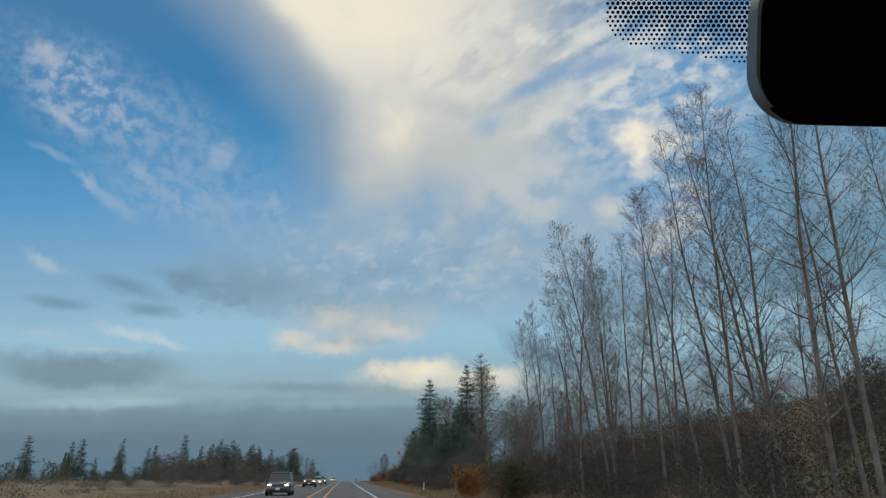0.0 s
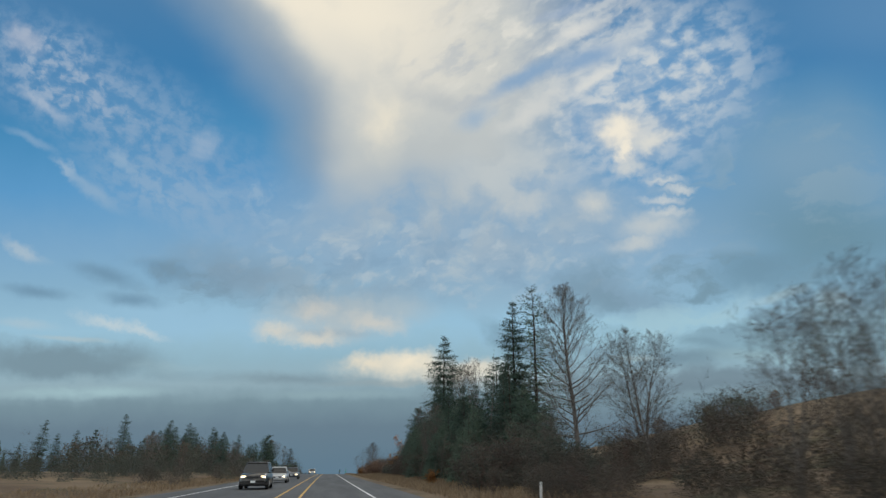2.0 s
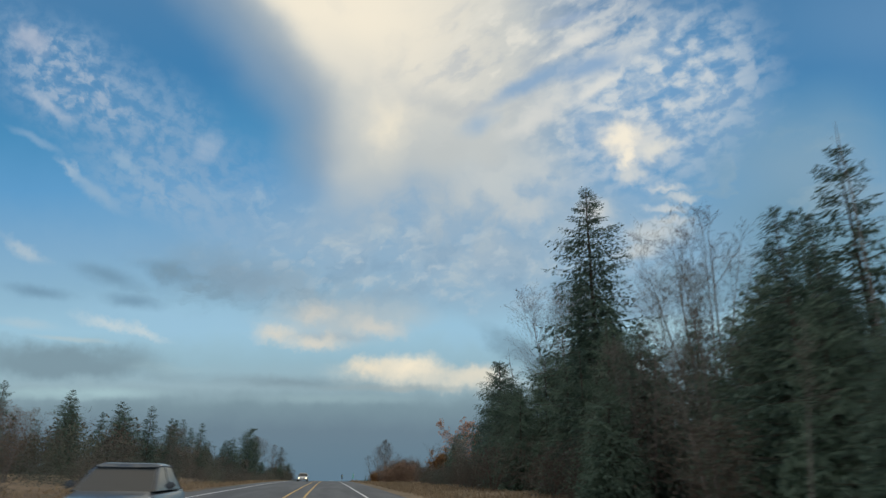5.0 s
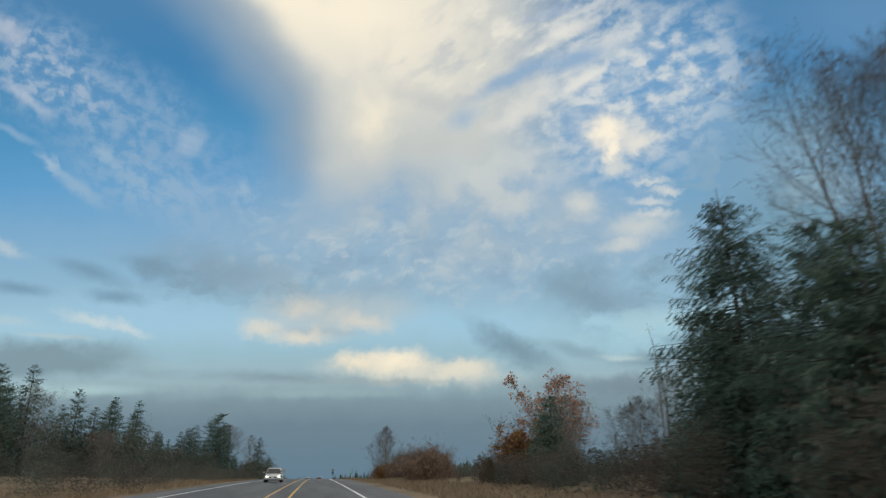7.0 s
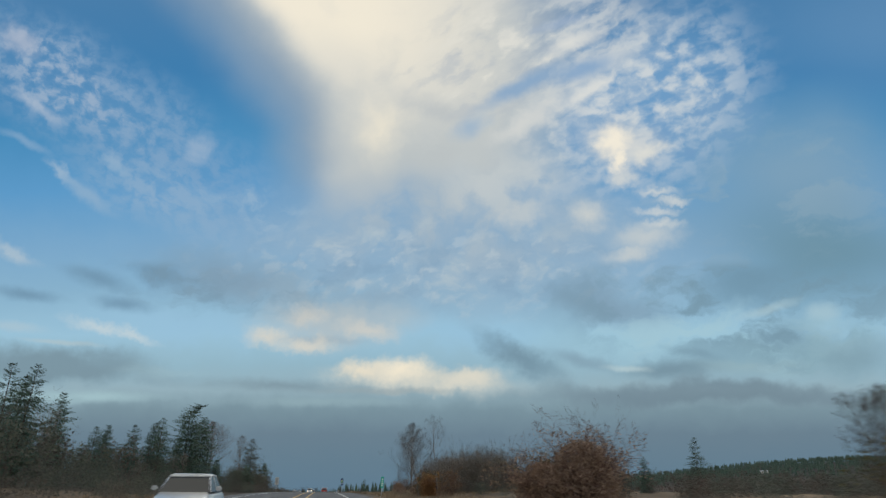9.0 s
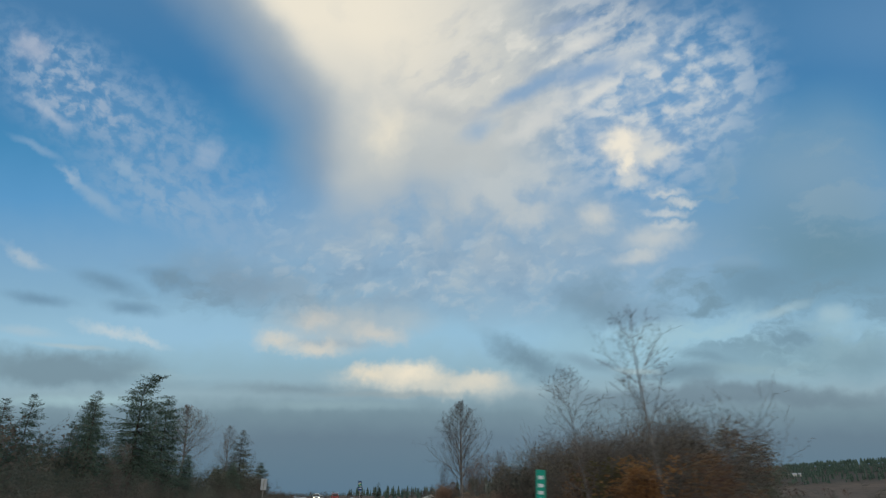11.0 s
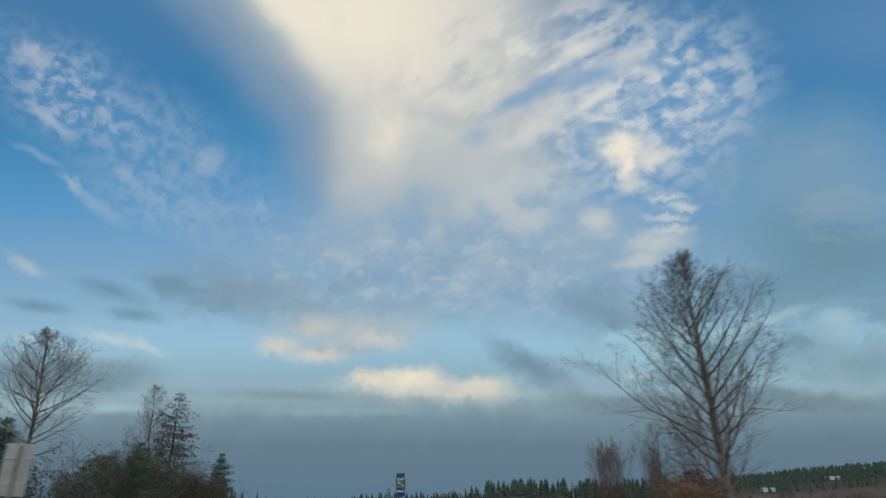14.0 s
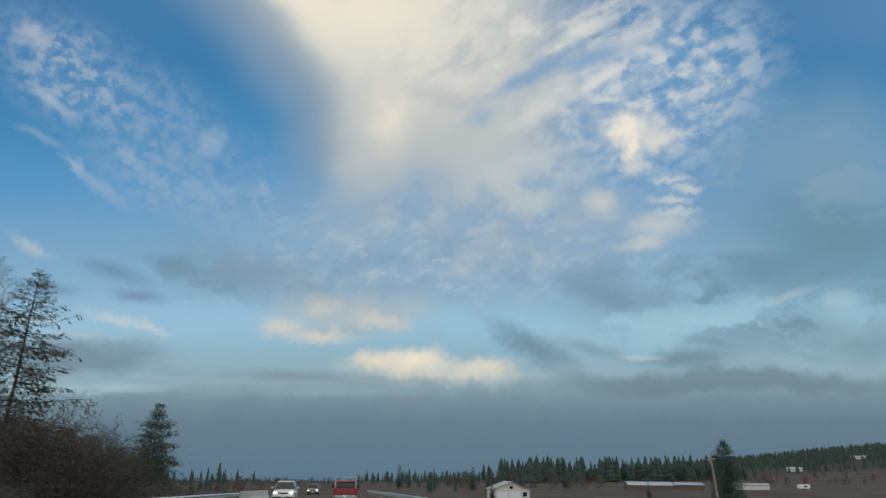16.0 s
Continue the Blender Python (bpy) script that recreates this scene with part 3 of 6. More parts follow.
def bare_tree(seed, height, stems=1, limbs_n=26, spread=0.75, first=0.25, reach=0.34, lean=0.0, twig=1.0, leaves=0, leaf_mat=None, leaf_size=0.13,
              bark=None, twigs=None, fan=0.0, label="", droop=0.06, radius=None):
    """A leafless broad-leaved tree: trunk and limbs, and a crown of fine twigs, with a few leaves left where asked."""
    rng = np.random.default_rng(seed)
    root = new("bare_tree")
    r0 = (radius or height * 0.0105) / math.sqrt(stems) * (1.25 if stems > 1 else 1)
    start = np.zeros((stems, 3)) + rng.normal(0, 0.12 * (stems > 1), (stems, 3)) * np.array([1, 1, 0])
    start[:, 2] = -0.3
    d = unit(np.stack([rng.normal(lean, fan, stems), rng.normal(0, fan, stems), np.ones(stems)], 1))
    if stems > 2:
        az = np.arange(stems) * 2.4 + seed
        lean_out = fan * np.linspace(0.15, 1.5, stems)
        d = unit(np.stack([np.cos(az) * lean_out, np.sin(az) * lean_out, np.ones(stems)], 1))
    L = height * rng.uniform(0.82 if stems > 1 else 1.0, 1.0, stems)
    P, R, D = limbs(rng, start, d, L, np.full(stems, r0), 9, 0.05, 0.05 + fan * 0.08, 0.08)
    wood = [tubes(P, R, 8)]
    m1 = max(5, limbs_n // stems)
    a1, d1, q1, t1 = offshoots(rng, P, R, D, m1, first, 0.97, spread, 0.2, 0.9)
    l1 = height * reach * (1.12 - 0.85 * (t1 - first) / (1 - first)) * rng.uniform(0.6, 1.1, len(t1))
    P1, R1, D1 = limbs(rng, a1, d1, l1, np.maximum(q1 * 0.45, 0.010), 4, 0.11, 0.17, 0.2)
    wood.append(tubes(P1, R1, 4))
    a2, d2, q2, t2 = offshoots(rng, P1, R1, D1, 7, 0.2, 1.0, 0.7, 0.25)
    # short limbs near the top carry fewer twigs
    ok = rng.random(len(t2)) < np.clip(np.repeat(l1, 7) / (height * reach * 0.75), 0.25, 1.0)
    a2, d2, q2, t2, l1r = a2[ok], d2[ok], q2[ok], t2[ok], np.repeat(l1, 7)[ok]
    l2 = l1r * (0.62 - 0.36 * t2) * rng.uniform(0.7, 1.2, len(t2))
    P2, R2, D2 = limbs(rng, a2, d2, l2, np.clip(q2 * 0.5, 0.0048, 0.022), 2, 0.16, droop, 0.35)
    k = max(2, int(8 * twig))
    a3, d3, q3, t3 = offshoots(rng, P2, R2, D2, k, 0.1, 1.0, 0.6, 0.3)
    l3 = np.clip(np.repeat(l2, k) * (0.9 - 0.35 * t3), 0.35, 1.7) * rng.uniform(0.6, 1.2, len(t3))
    ok = rng.random(len(t3)) < np.clip(np.repeat(l2, k) / (height * reach * 0.22), 0.35, 1.0)
    a3, d3, l3, t3 = a3[ok], d3[ok], l3[ok], t3[ok]
    P3, R3, D3 = limbs(rng, a3, d3, l3, np.full(len(t3), 0.0056), 1, 0.16, droop, 0.4)
    a4, d4, q4, t4 = offshoots(rng, P3, R3, D3, 2, 0.3, 0.95, 0.65, 0.3)
    l4 = np.repeat(l3, 2) * rng.uniform(0.3, 0.6, len(t4))
    fine = [tubes(P2, R2, 3), slivers(P3[:, 0], P3[:, -1], np.full(len(t3), 0.016))]
    if twig > 1.1:
        fine.append(slivers(a4, a4 + d4 * l4[:, None], np.full(len(t4), 0.013)))
    under("trunk", quads("trunk", *gather(wood), bark or BARK, True), root, "")
    under("crown", quads("crown", *gather(fine), twigs or TWIG), root, "")
    if leaves:
        tips = P3[:, -1]
        tips = tips[rng.permutation(len(tips))[:leaves]] + rng.normal(0, 0.1, (min(leaves, len(tips)), 3))
        under("foliage", quads("foliage", *leaves_at(rng, tips, leaf_size), leaf_mat or LEAF_BROWN), root, "scattered dry autumn leaves")
    return tagged(root, label or "leafless grey broad-leaved tree in rough grass", "tree")


def crowned_tree(seed, height, width, first=0.15, shape="pointed", ascend=(70, 36), n1=48, sprigs=3, stems=1, fan=0.2, lean=0.0, twig=1.0, leaves=0, leaf_mat=None, leaf_size=0.12,
                 bark=None, twigs=None, label="", radius=None, curl=0.10, thin=1.0):
    """A leafless broad-leaved tree grown to a crown of a given width: straight tapering stems, limbs that rise evenly all round, and three orders of ever finer twigs."""
    rng = np.random.default_rng(seed)
    root = new("bare_tree")
    r0 = (radius or height * 0.0115) / stems ** 0.4
    start = rng.normal(0, 0.16 * (stems > 1), (stems, 3)) * np.array([1, 1, 0]) - np.array([0, 0, 0.3])
    az0 = np.arange(stems) * 2.4 + seed
    out = fan * np.linspace(0.35, 1.15, stems) if stems > 1 else np.zeros(1)
    d = unit(np.stack([np.cos(az0) * out + lean, np.sin(az0) * out, np.ones(stems)], 1))
    L0 = height * (np.linspace(1.0, 0.86, stems) if stems > 1 else np.ones(1)) * np.sqrt(1 + out ** 2)
    P, R, D = limbs(rng, start, d, L0, np.full(stems, r0), 12, 0.028, 0.012, 0.05)
    wood = [tubes(P, R, 8)]
    m1 = max(8, n1 // stems)
    s = np.tile((np.arange(m1) + rng.random(m1)) / m1, stems) ** 0.92
    t = first + (0.985 - first) * s
    row = np.repeat(np.arange(stems), m1)
    k = np.minimum((t * 12).astype(int), 11)
    fr = (t * 12 - k)[:, None]
    a1 = P[row, k] * (1 - fr) + P[row, k + 1] * fr
    q1 = R[row, k]
    az = np.arange(len(t)) * 2.4 + rng.normal(0, 0.35, len(t))
    tall = {"pointed": [0.72, 1.0, 0.98, 0.74, 0.40, 0.08], "round": [0.62, 0.92, 1.0, 0.98, 0.74, 0.34], "narrow": [0.55, 0.9, 1.0, 0.8, 0.5, 0.1]}[shape]
    prof = np.interp(s, [0, 0.15, 0.35, 0.6, 0.85, 1.0], tall) * rng.uniform(0.62, 1.12, len(t))
    a = np.radians(ascend[0] + (ascend[1] - ascend[0]) * s + rng.normal(0, 9, len(t)))
    L1 = width * (0.5 if stems == 1 else 0.36) * prof / np.maximum(np.sin(a), 0.35)
    # no limb outgrows the dome or cone of the crown
    fall = {"pointed": 0.7, "round": 0.45, "narrow": 1.2}[shape]
    L1 = np.minimum(L1, (height - a1[:, 2]) / (np.cos(a) + fall * np.sin(a)) * 0.85 + 0.3)
    L1 = np.minimum(L1, width * 0.58)
    d1 = np.stack([np.cos(az) * np.sin(a), np.sin(az) * np.sin(a), np.cos(a)], 1)
    d1 = unit(d1 + 0.5 * D[row, k] * np.array([1, 1, 0]))
    P1, R1, D1 = limbs(rng, a1, d1, L1, np.clip(q1 * 0.5 * rng.uniform(0.6, 1.1, len(t)), 0.012, 0.08), 6, 0.085, curl, 0.18)
    wood.append(tubes(P1, R1, 4))
    a2, d2, q2, t2 = offshoots(rng, P1, R1, D1, 9, 0.14, 1.0, 0.72, 0.16)
    L2 = np.repeat(L1, 9) * (0.50 - 0.30 * t2) * rng.uniform(0.75, 1.15, len(t2)) + 0.12
    P2, R2, D2 = limbs(rng, a2, d2, L2, np.clip(q2 * 0.5, 0.006, 0.022), 3, 0.08, curl * 0.8, 0.3)
    m3 = max(3, int(6 * twig))
    a3, d3, q3, t3 = offshoots(rng, P2, R2, D2, m3, 0.15, 1.0, 0.62, 0.18)
    L3 = np.repeat(L2, m3) * (0.55 - 0.25 * t3) * rng.uniform(0.7, 1.2, len(t3)) + 0.10
    P3, R3, D3 = limbs(rng, a3, d3, L3, np.full(len(t3), 0.006), 2, 0.09, curl * 0.7, 0.4)
    a4, d4, q4, t4 = offshoots(rng, P3, R3, D3, sprigs, 0.2, 1.0, 0.6, 0.2)
    L4 = np.repeat(L3, sprigs) * rng.uniform(0.35, 0.7, len(t4)) + 0.06
    fine = [tubes(P2, R2, 3), slivers(P3[:, 0], P3[:, 1], np.full(len(t3), 0.018 * thin)), slivers(P3[:, 1], P3[:, 2], np.full(len(t3), 0.015 * thin)), slivers(a4, a4 + d4 * L4[:, None], np.full(len(t4), 0.014 * thin))]
    under("trunk", quads("trunk", *gather(wood), bark or BARK, True), root, "")
    under("crown", quads("crown", *gather(fine), twigs or TWIG), root, "")
    if leaves:
        tips = P3[:, -1]
        tips = tips[rng.permutation(len(tips))[:leaves]] + rng.normal(0, 0.12, (min(leaves, len(tips)), 3))
        under("foliage", quads("foliage", *leaves_at(rng, tips, leaf_size), leaf_mat or LEAF_BROWN), root, "scattered dry autumn leaves")
    return tagged(root, label or "leafless grey broad-leaved tree in rough grass", "tree")


def conifer(seed, height, radius, base=0.12, gaps=0.25, droop=0.35, dense=1.0, mat=None, tip=0.5, bend=0.0, cedar=False, label="", bald=0.0, fill=700, spray=1.0):
    """A fir or cedar: straight trunk, boughs in loose tiers, and on every bough side shoots set with small sprays of needles."""
    rng = np.random.default_rng(seed)
    root = new("fir_tree" if not cedar else "cedar_tree")
    n = 14
    zs = np.linspace(-0.3, height, n + 1)
    wob = np.cumsum(rng.normal(0, height * 0.0018, (n + 1, 2)), 0)
    k = np.clip((zs - height * 0.84) / (height * 0.16), 0, 1) ** 1.3
    ptsT = np.stack([wob[:, 0] + bend * k, wob[:, 1], zs - abs(bend) * 0.45 * k * k], 1)[None]
    radT = (height * 0.0125 * (1 - 0.94 * np.linspace(0, 1, n + 1)) + 0.012)[None]
    wood = [tubes(ptsT, radT, 8)]
    nb = int((height * 6.5 + 40) * dense ** 0.5 * (1.15 if cedar else 1.0))
    s = (np.arange(nb) + rng.random(nb)) / nb
    t = base + (0.985 - base) * s ** 0.94
    # loose tiers, with bites out of the crown
    t = np.clip(t + 0.010 * np.sin(t * height * 5.2), base, 0.985)
    az = np.arange(nb) * 2.4 + rng.normal(0, 0.5, nb)
    bite = 0.5 * np.sin(t * 31 + seed + np.cos(az)) + 0.5 * np.sin(az * 2 + t * 13 + seed * 2)
    keep = rng.random(nb) > gaps * (0.55 + 0.85 * bite)
    t, az = t[keep], az[keep]
    i = np.minimum((t * n).astype(int), n - 1)
    fr = (t * n - i)[:, None]
    at = ptsT[0, i] * (1 - fr) + ptsT[0, i + 1] * fr
    prof = (1 - t) ** (0.60 if not cedar else 0.55) * (1 - 0.35 * np.exp(-((t - base) / 0.10)))
    lump = 1 + (0.20 * np.sin(az * 2 + t * 19 + seed) + rng.normal(0, 0.15, len(t))) * (0.6 if cedar else 1.0)
    L = np.maximum(radius * prof * lump, 0.25 + 0.25 * tip * rng.random(len(t)))
    tilt = np.interp(t, [0, 0.5, 0.85, 1.0], [-0.18 - 0.5 * droop, 0.05 - 0.4 * droop, 0.30, 0.8])
    d = unit(np.stack([np.cos(az), np.sin(az), tilt + rng.normal(0, 0.10, len(t))], 1))
    P, R, D = limbs(rng, at, d, L, np.maximum(0.012, 0.016 * L / 2.2 + 0.006), 4, 0.05, -droop * 0.10 + 0.04, 0.25)
    wood.append(tubes(P, R, 3))
    under("trunk", quads("trunk", *gather(wood), BARK_DARK, True), root)
    # side shoots, left and right along each bough
    m = max(7, int(13 * dense ** 0.3))
    u = np.tile((np.arange(m) + 0.5) / m, (len(L), 1)) + rng.normal(0, 0.03, (len(L), m))
    u = np.clip(0.10 + 0.9 * u, 0.05, 1.0)
    seg = np.minimum((u * 4).astype(int), 3)
    f4 = (u * 4 - seg)[..., None]
    row = np.arange(len(L))[:, None]
    a2 = P[row, seg] * (1 - f4) + P[row, seg + 1] * f4
    pd = D[row, seg]
    flat_side = unit(np.cross(pd, np.array([0, 0, 1.0])))
    sign = np.where((np.arange(m)[None] + row) % 2 == 0, 1.0, -1.0)[..., None]
    ang = rng.normal(0.85, 0.16, u.shape)[..., None]
    d2 = unit(pd * np.cos(ang) + flat_side * sign * np.sin(ang) + np.array([0, 0, -0.22 - 0.35 * droop - 0.45 * cedar]) + rng.normal(0, 0.10, pd.shape))
    L2 = (np.clip(L[:, None] * (0.46 - 0.30 * u), 0.20, 1.15) * rng.uniform(0.65, 1.2, u.shape)).ravel()
    a2, d2 = a2.reshape(-1, 3), d2.reshape(-1, 3)
    if bald:
        ok = rng.random(len(L2)) > bald
        a2, d2, L2 = a2[ok], d2[ok], L2[ok]
    # sprays of needles along each shoot
    per = 4 if spray > 0.7 else 5 if spray > 0.4 else 14
    g = (np.arange(per)[None] + rng.random((len(L2), per))) / per
    c = a2[:, None] + d2[:, None] * (L2[:, None] * g)[..., None]
    e = unit(d2[:, None] + rng.normal(0, 0.42, c.shape) + np.array([0, 0, -0.12 - 0.3 * cedar]))
    c, e = c.reshape(-1, 3), e.reshape(-1, 3)
    size = np.clip(np.repeat(L2, per) * 0.5, 0.16, 0.42) * (spray ** 0.5 if spray > 0.4 else 0.40) * rng.uniform(0.7, 1.3, len(c))
    side = unit(np.cross(e, rng.normal(0, 0.65, e.shape) + np.array([0, 0, 1.0])))
    sprays = [blades(c, e, side, size, size * (0.34 if not cedar else 0.42))]
    # the inner foliage that closes the crown
    n2 = max(fill, 200)
    tz = base + (0.95 - base) * (1 - np.sqrt(rng.random(n2)))
    az = rng.random(n2) * 2 * np.pi
    rad = radius * (1 - tz) ** 0.75 * np.sqrt(rng.random(n2)) * (0.80 if cedar else 0.55)
    i3 = np.minimum((tz * n).astype(int), n - 1)
    fr3 = (tz * n - i3)[:, None]
    ow = np.stack([np.cos(az), np.sin(az), np.zeros(n2)], 1)
    at3 = ptsT[0, i3] * (1 - fr3) + ptsT[0, i3 + 1] * fr3 + ow * rad[:, None]
    d3 = unit(ow * 0.8 + np.array([0, 0, -0.5]) + rng.normal(0, 0.35, (n2, 3)))
    side3 = unit(np.cross(d3, rng.normal(0, 0.6, (n2, 3)) + np.array([0, 0, 1.0])))
    size3 = np.clip(radius * (1 - tz) * 0.14, 0.2, 0.46) * min(1.0, 0.22 + 0.8 * spray) * rng.uniform(0.7, 1.3, n2)
    sprays.append(blades(at3, d3, side3, size3, size3 * 0.5))
    under("crown", quads("crown", *gather(sprays), mat or (CEDAR if cedar else NEEDLE)), root)
    return tagged(root, label or ("dense dark green cedar with drooping sprays" if cedar else "tall dark green fir with ragged boughs"), "tree")


def bush_parts(rng, height, width, stems, leaves, size, upright=0.0):
    """Stems, twigs and leaves of one many-stemmed bush, as corners and faces: a close heart and a fine twiggy outside."""
    start = rng.normal(0, width * 0.03, (stems, 3)) * np.array([1, 1, 0]) - np.array([0, 0, 0.25])
    d = unit(np.concatenate([rng.normal(0, 0.46 * (1 - upright), (stems, 2)) * width / height, np.ones((stems, 1))], 1))
    L = height * rng.uniform(0.6, 1.08, stems)
    P, R, D = limbs(rng, start, d, L, np.full(stems, 0.012 + height * 0.003), 3, 0.12, 0.03, 0.25)
    a1, d1, q1, t1 = offshoots(rng, P, R, D, 6, 0.1, 1.0, 0.8, 0.25)
    l1 = np.repeat(L, 6) * (0.42 - 0.2 * t1) * rng.uniform(0.7, 1.2, len(t1))
    P1, R1, D1 = limbs(rng, a1, d1, l1, np.maximum(q1 * 0.5, 0.007), 1, 0.16, 0.04, 0.4)
    m = 4
    a2, d2, q2, t2 = offshoots(rng, P1, R1, D1, m, 0.1, 1.0, 0.65, 0.3)
    l2 = np.clip(np.repeat(l1, m) * 0.75, 0.25, 1.1) * rng.uniform(0.6, 1.2, len(t2))
    P2, R2, D2 = limbs(rng, a2, d2, l2, np.full(len(t2), 0.006), 1, 0.15, 0.03, 0.5)
    thin = height * 0.0022 + 0.002
    # sprigs all over the outside
    ns = leaves * 2 // 3
    pick = rng.integers(0, len(a2), ns)
    f = rng.random((ns, 1))
    b = P2[pick, 0] * (1 - f) + P2[pick, -1] * f
    e = unit(d2[pick] + rng.normal(0, 0.5, (ns, 3)) + np.array([0, 0, 0.2]))
    sprigs = slivers(b, b + e * (height * rng.uniform(0.05, 0.13, (ns, 1))), np.full(ns, thin * 1.3))
    src = np.concatenate([P2[:, -1], P2[:, 0], (P2[:, 0] + P2[:, -1]) / 2, P1[:, -1]])
    low = src[src[:, 2] < height * 0.86]
    at = low[rng.integers(0, len(low), leaves)] + rng.normal(0, 0.06, (leaves, 3))
    at[:, 2] = np.abs(at[:, 2])
    # the heart, which lets no light through
    nh = leaves
    z = rng.random(nh) ** 0.8
    r = width * 0.36 * np.sqrt(1 - z ** 2 * 0.95) * np.sqrt(rng.random(nh))
    a = rng.random(nh) * 6.283
    heart = np.stack([r * np.cos(a), r * np.sin(a), z * height * 0.72], 1) + rng.normal(0, 0.05, (nh, 3))
    twigs_all = gather([slivers(P1[:, 0], P1[:, -1], R1[:, 0] * 2), slivers(P2[:, 0], P2[:, -1], np.full(len(t2), thin)), sprigs])
    return tubes(P, R, 3), twigs_all, gather([leaves_at(rng, at, size), leaves_at(rng, heart, max(size * 1.2, height * 0.026))])


def shrub(seed, height, width, stems=16, leaves=900, leaf_mat=None, twigs=None, size=0.13, label="", name="shrub", upright=0.0):
    """A bush that stands by itself."""
    root = new(name)
    st, tw, lv = bush_parts(np.random.default_rng(seed), height, width, stems, leaves, size, upright)
    under("stem", quads("stem", *st, twigs or TWIG_DARK, True), root)
    under("crown", quads("crown", *tw, twigs or TWIG_DARK), root)
    under("foliage", quads("foliage", *lv, leaf_mat or LEAF_BROWN), root)
    return tagged(root, label or "brown leafless roadside bush in dry grass", "bush")


# ---- the ground ----


def near_slope(l, y):
    """Height over the road's crown at l metres to its side."""
    right = -0.35 * np.clip((l - 5.0) / 4.0, 0, 1) + 0.9 * np.clip((l - 11.0) / 14.0, 0, 1)
    left = -0.4 * np.clip((-l - 8.6) / 4.0, 0, 1) + 0.8 * np.clip((-l - 16.0) / 20.0, 0, 1)
    ridge = np.interp(y, [-120, 0, 60, 140, 200, 250], [8.0, 11.5, 10.8, 7.8, 3.4, 0.0])
    s = np.clip((l - 26.0) / 34.0, 0, 1)
    hill = ridge * s * s * (3 - 2 * s)
    return right + left + hill


def terrain(x, y):
    """The lie of the land: verges and banks by the road, a valley floor ahead, a wooded rise far off to the right."""
    x, y = np.asarray(x, dtype=float), np.asarray(y, dtype=float)
    rx = np.vectorize(road_x)(y)
    rz = np.vectorize(road_z)(y)
    l = x - rx
    z = rz + near_slope(l, y)
    floor = np.interp(y, [395, 470, 565, 616, 750, 1035, 1400], [-1.8, -4.8, -7.0, -8.6, -10.4, -13.8, -14.5])
    k = np.clip((np.abs(l) - 9.0) / 30.0, 0, 1) * np.clip((y - 400.0) / 80.0, 0, 1)
    z = z * (1 - k) + floor * k
    far = np.clip((y - 900.0) / 500.0, 0, 1)
    z = z * (1 - far) - (14.5 + 0.016 * np.maximum(y - 1000, 0)) * far
    z = z + 80.0 * np.exp(-(((x - 1250) / 650.0) ** 2 + ((y - 1500) / 600.0) ** 2))
    dist = np.clip((np.hypot(x, y - 200) - 2600) / 1900.0, 0, 1)
    return z - 6 * dist


def lay_ground():
    ls = np.concatenate([[-4600, -3000, -2000, -1400, -1000, -700, -500, -360, -260, -190, -140], np.arange(-105, -20, 7.5), np.arange(-20, -8, 1.5),
                         [-8.6, -8.0, -4.0, 0.0, 3.0, 4.6, 5.2], np.arange(6, 20, 1.5), np.arange(20, 110, 6.0), [125, 150, 190, 240, 300, 380, 480, 600, 760, 940, 1150, 1400, 1700, 2100, 2700, 3500, 4600]])
    ys = np.concatenate([[-4600, -2500, -1200, -600, -300, -150, -80], np.arange(-40, 700, 6.0), np.arange(700, 1100, 25.0), [1150, 1250, 1400, 1600, 1850, 2100, 2400, 2700, 3100, 3600, 4200, 4900]])
    X = np.array([[l + road_x(y) for l in ls] for y in ys])
    Y = np.repeat(ys[:, None], len(ls), 1)
    Z = terrain(X, Y)
    rough = np.array([[noise.noise((X[i, j] * 0.11, Y[i, j] * 0.11, 0)) for j in range(len(ls))] for i in range(len(ys))])
    L = np.repeat(ls[None], len(ys), 0)
    off = np.clip(np.maximum(L - 5.5, -9.0 - L) / 6.0, 0, 1)
    Z = Z + 0.35 * rough * off - 0.05 * (off <= 0)
    v = np.stack([X, Y, Z], -1).reshape(-1, 3)
    a, c = len(ys), len(ls)
    i = (np.arange(a - 1)[:, None] * c + np.arange(c - 1)[None]).reshape(-1, 1)
    f = np.concatenate([i, i + 1, i + c + 1, i + c], 1)
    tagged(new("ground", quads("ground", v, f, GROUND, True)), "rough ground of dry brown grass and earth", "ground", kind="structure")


def strip(name, l0, l1, mat, y0=-40.0, y1=900.0, lift=0.0, step=4.0, thick=0.0):
    ys = np.arange(y0, y1 + step, step)
    v, f = [], []
    for i, y in enumerate(ys):
        for l in (l0, l1):
            v.append((road_x(y) + l, y, road_z(y) + lift))
        if i:
            k = 2 * i
            f.append((k - 2, k - 1, k + 1, k))
    return quads(name, np.array(v), np.array(f), mat)


lay_ground()
road = tagged(new("road", strip("road", -8.6, 4.8, ASPHALT)), "worn grey two-lane asphalt highway", "road", kind="structure")
for nm, l, wd, mt, lab in (("edge_line_right", 2.42, 0.13, WHITE_LINE, "solid white edge line on the asphalt"), ("edge_line_left", -6.9, 0.13, WHITE_LINE, "solid white edge line on the asphalt"),
                           ("centre_line_right", -1.08, 0.12, YELLOW_LINE, "solid yellow centre line on the asphalt"), ("centre_line_left", -2.15, 0.12, YELLOW_LINE, "solid yellow centre line on the asphalt")):
    tagged(new(nm, strip(nm, l - wd / 2, l + wd / 2, mt, lift=0.006)), lab, "road marking", kind="structure")


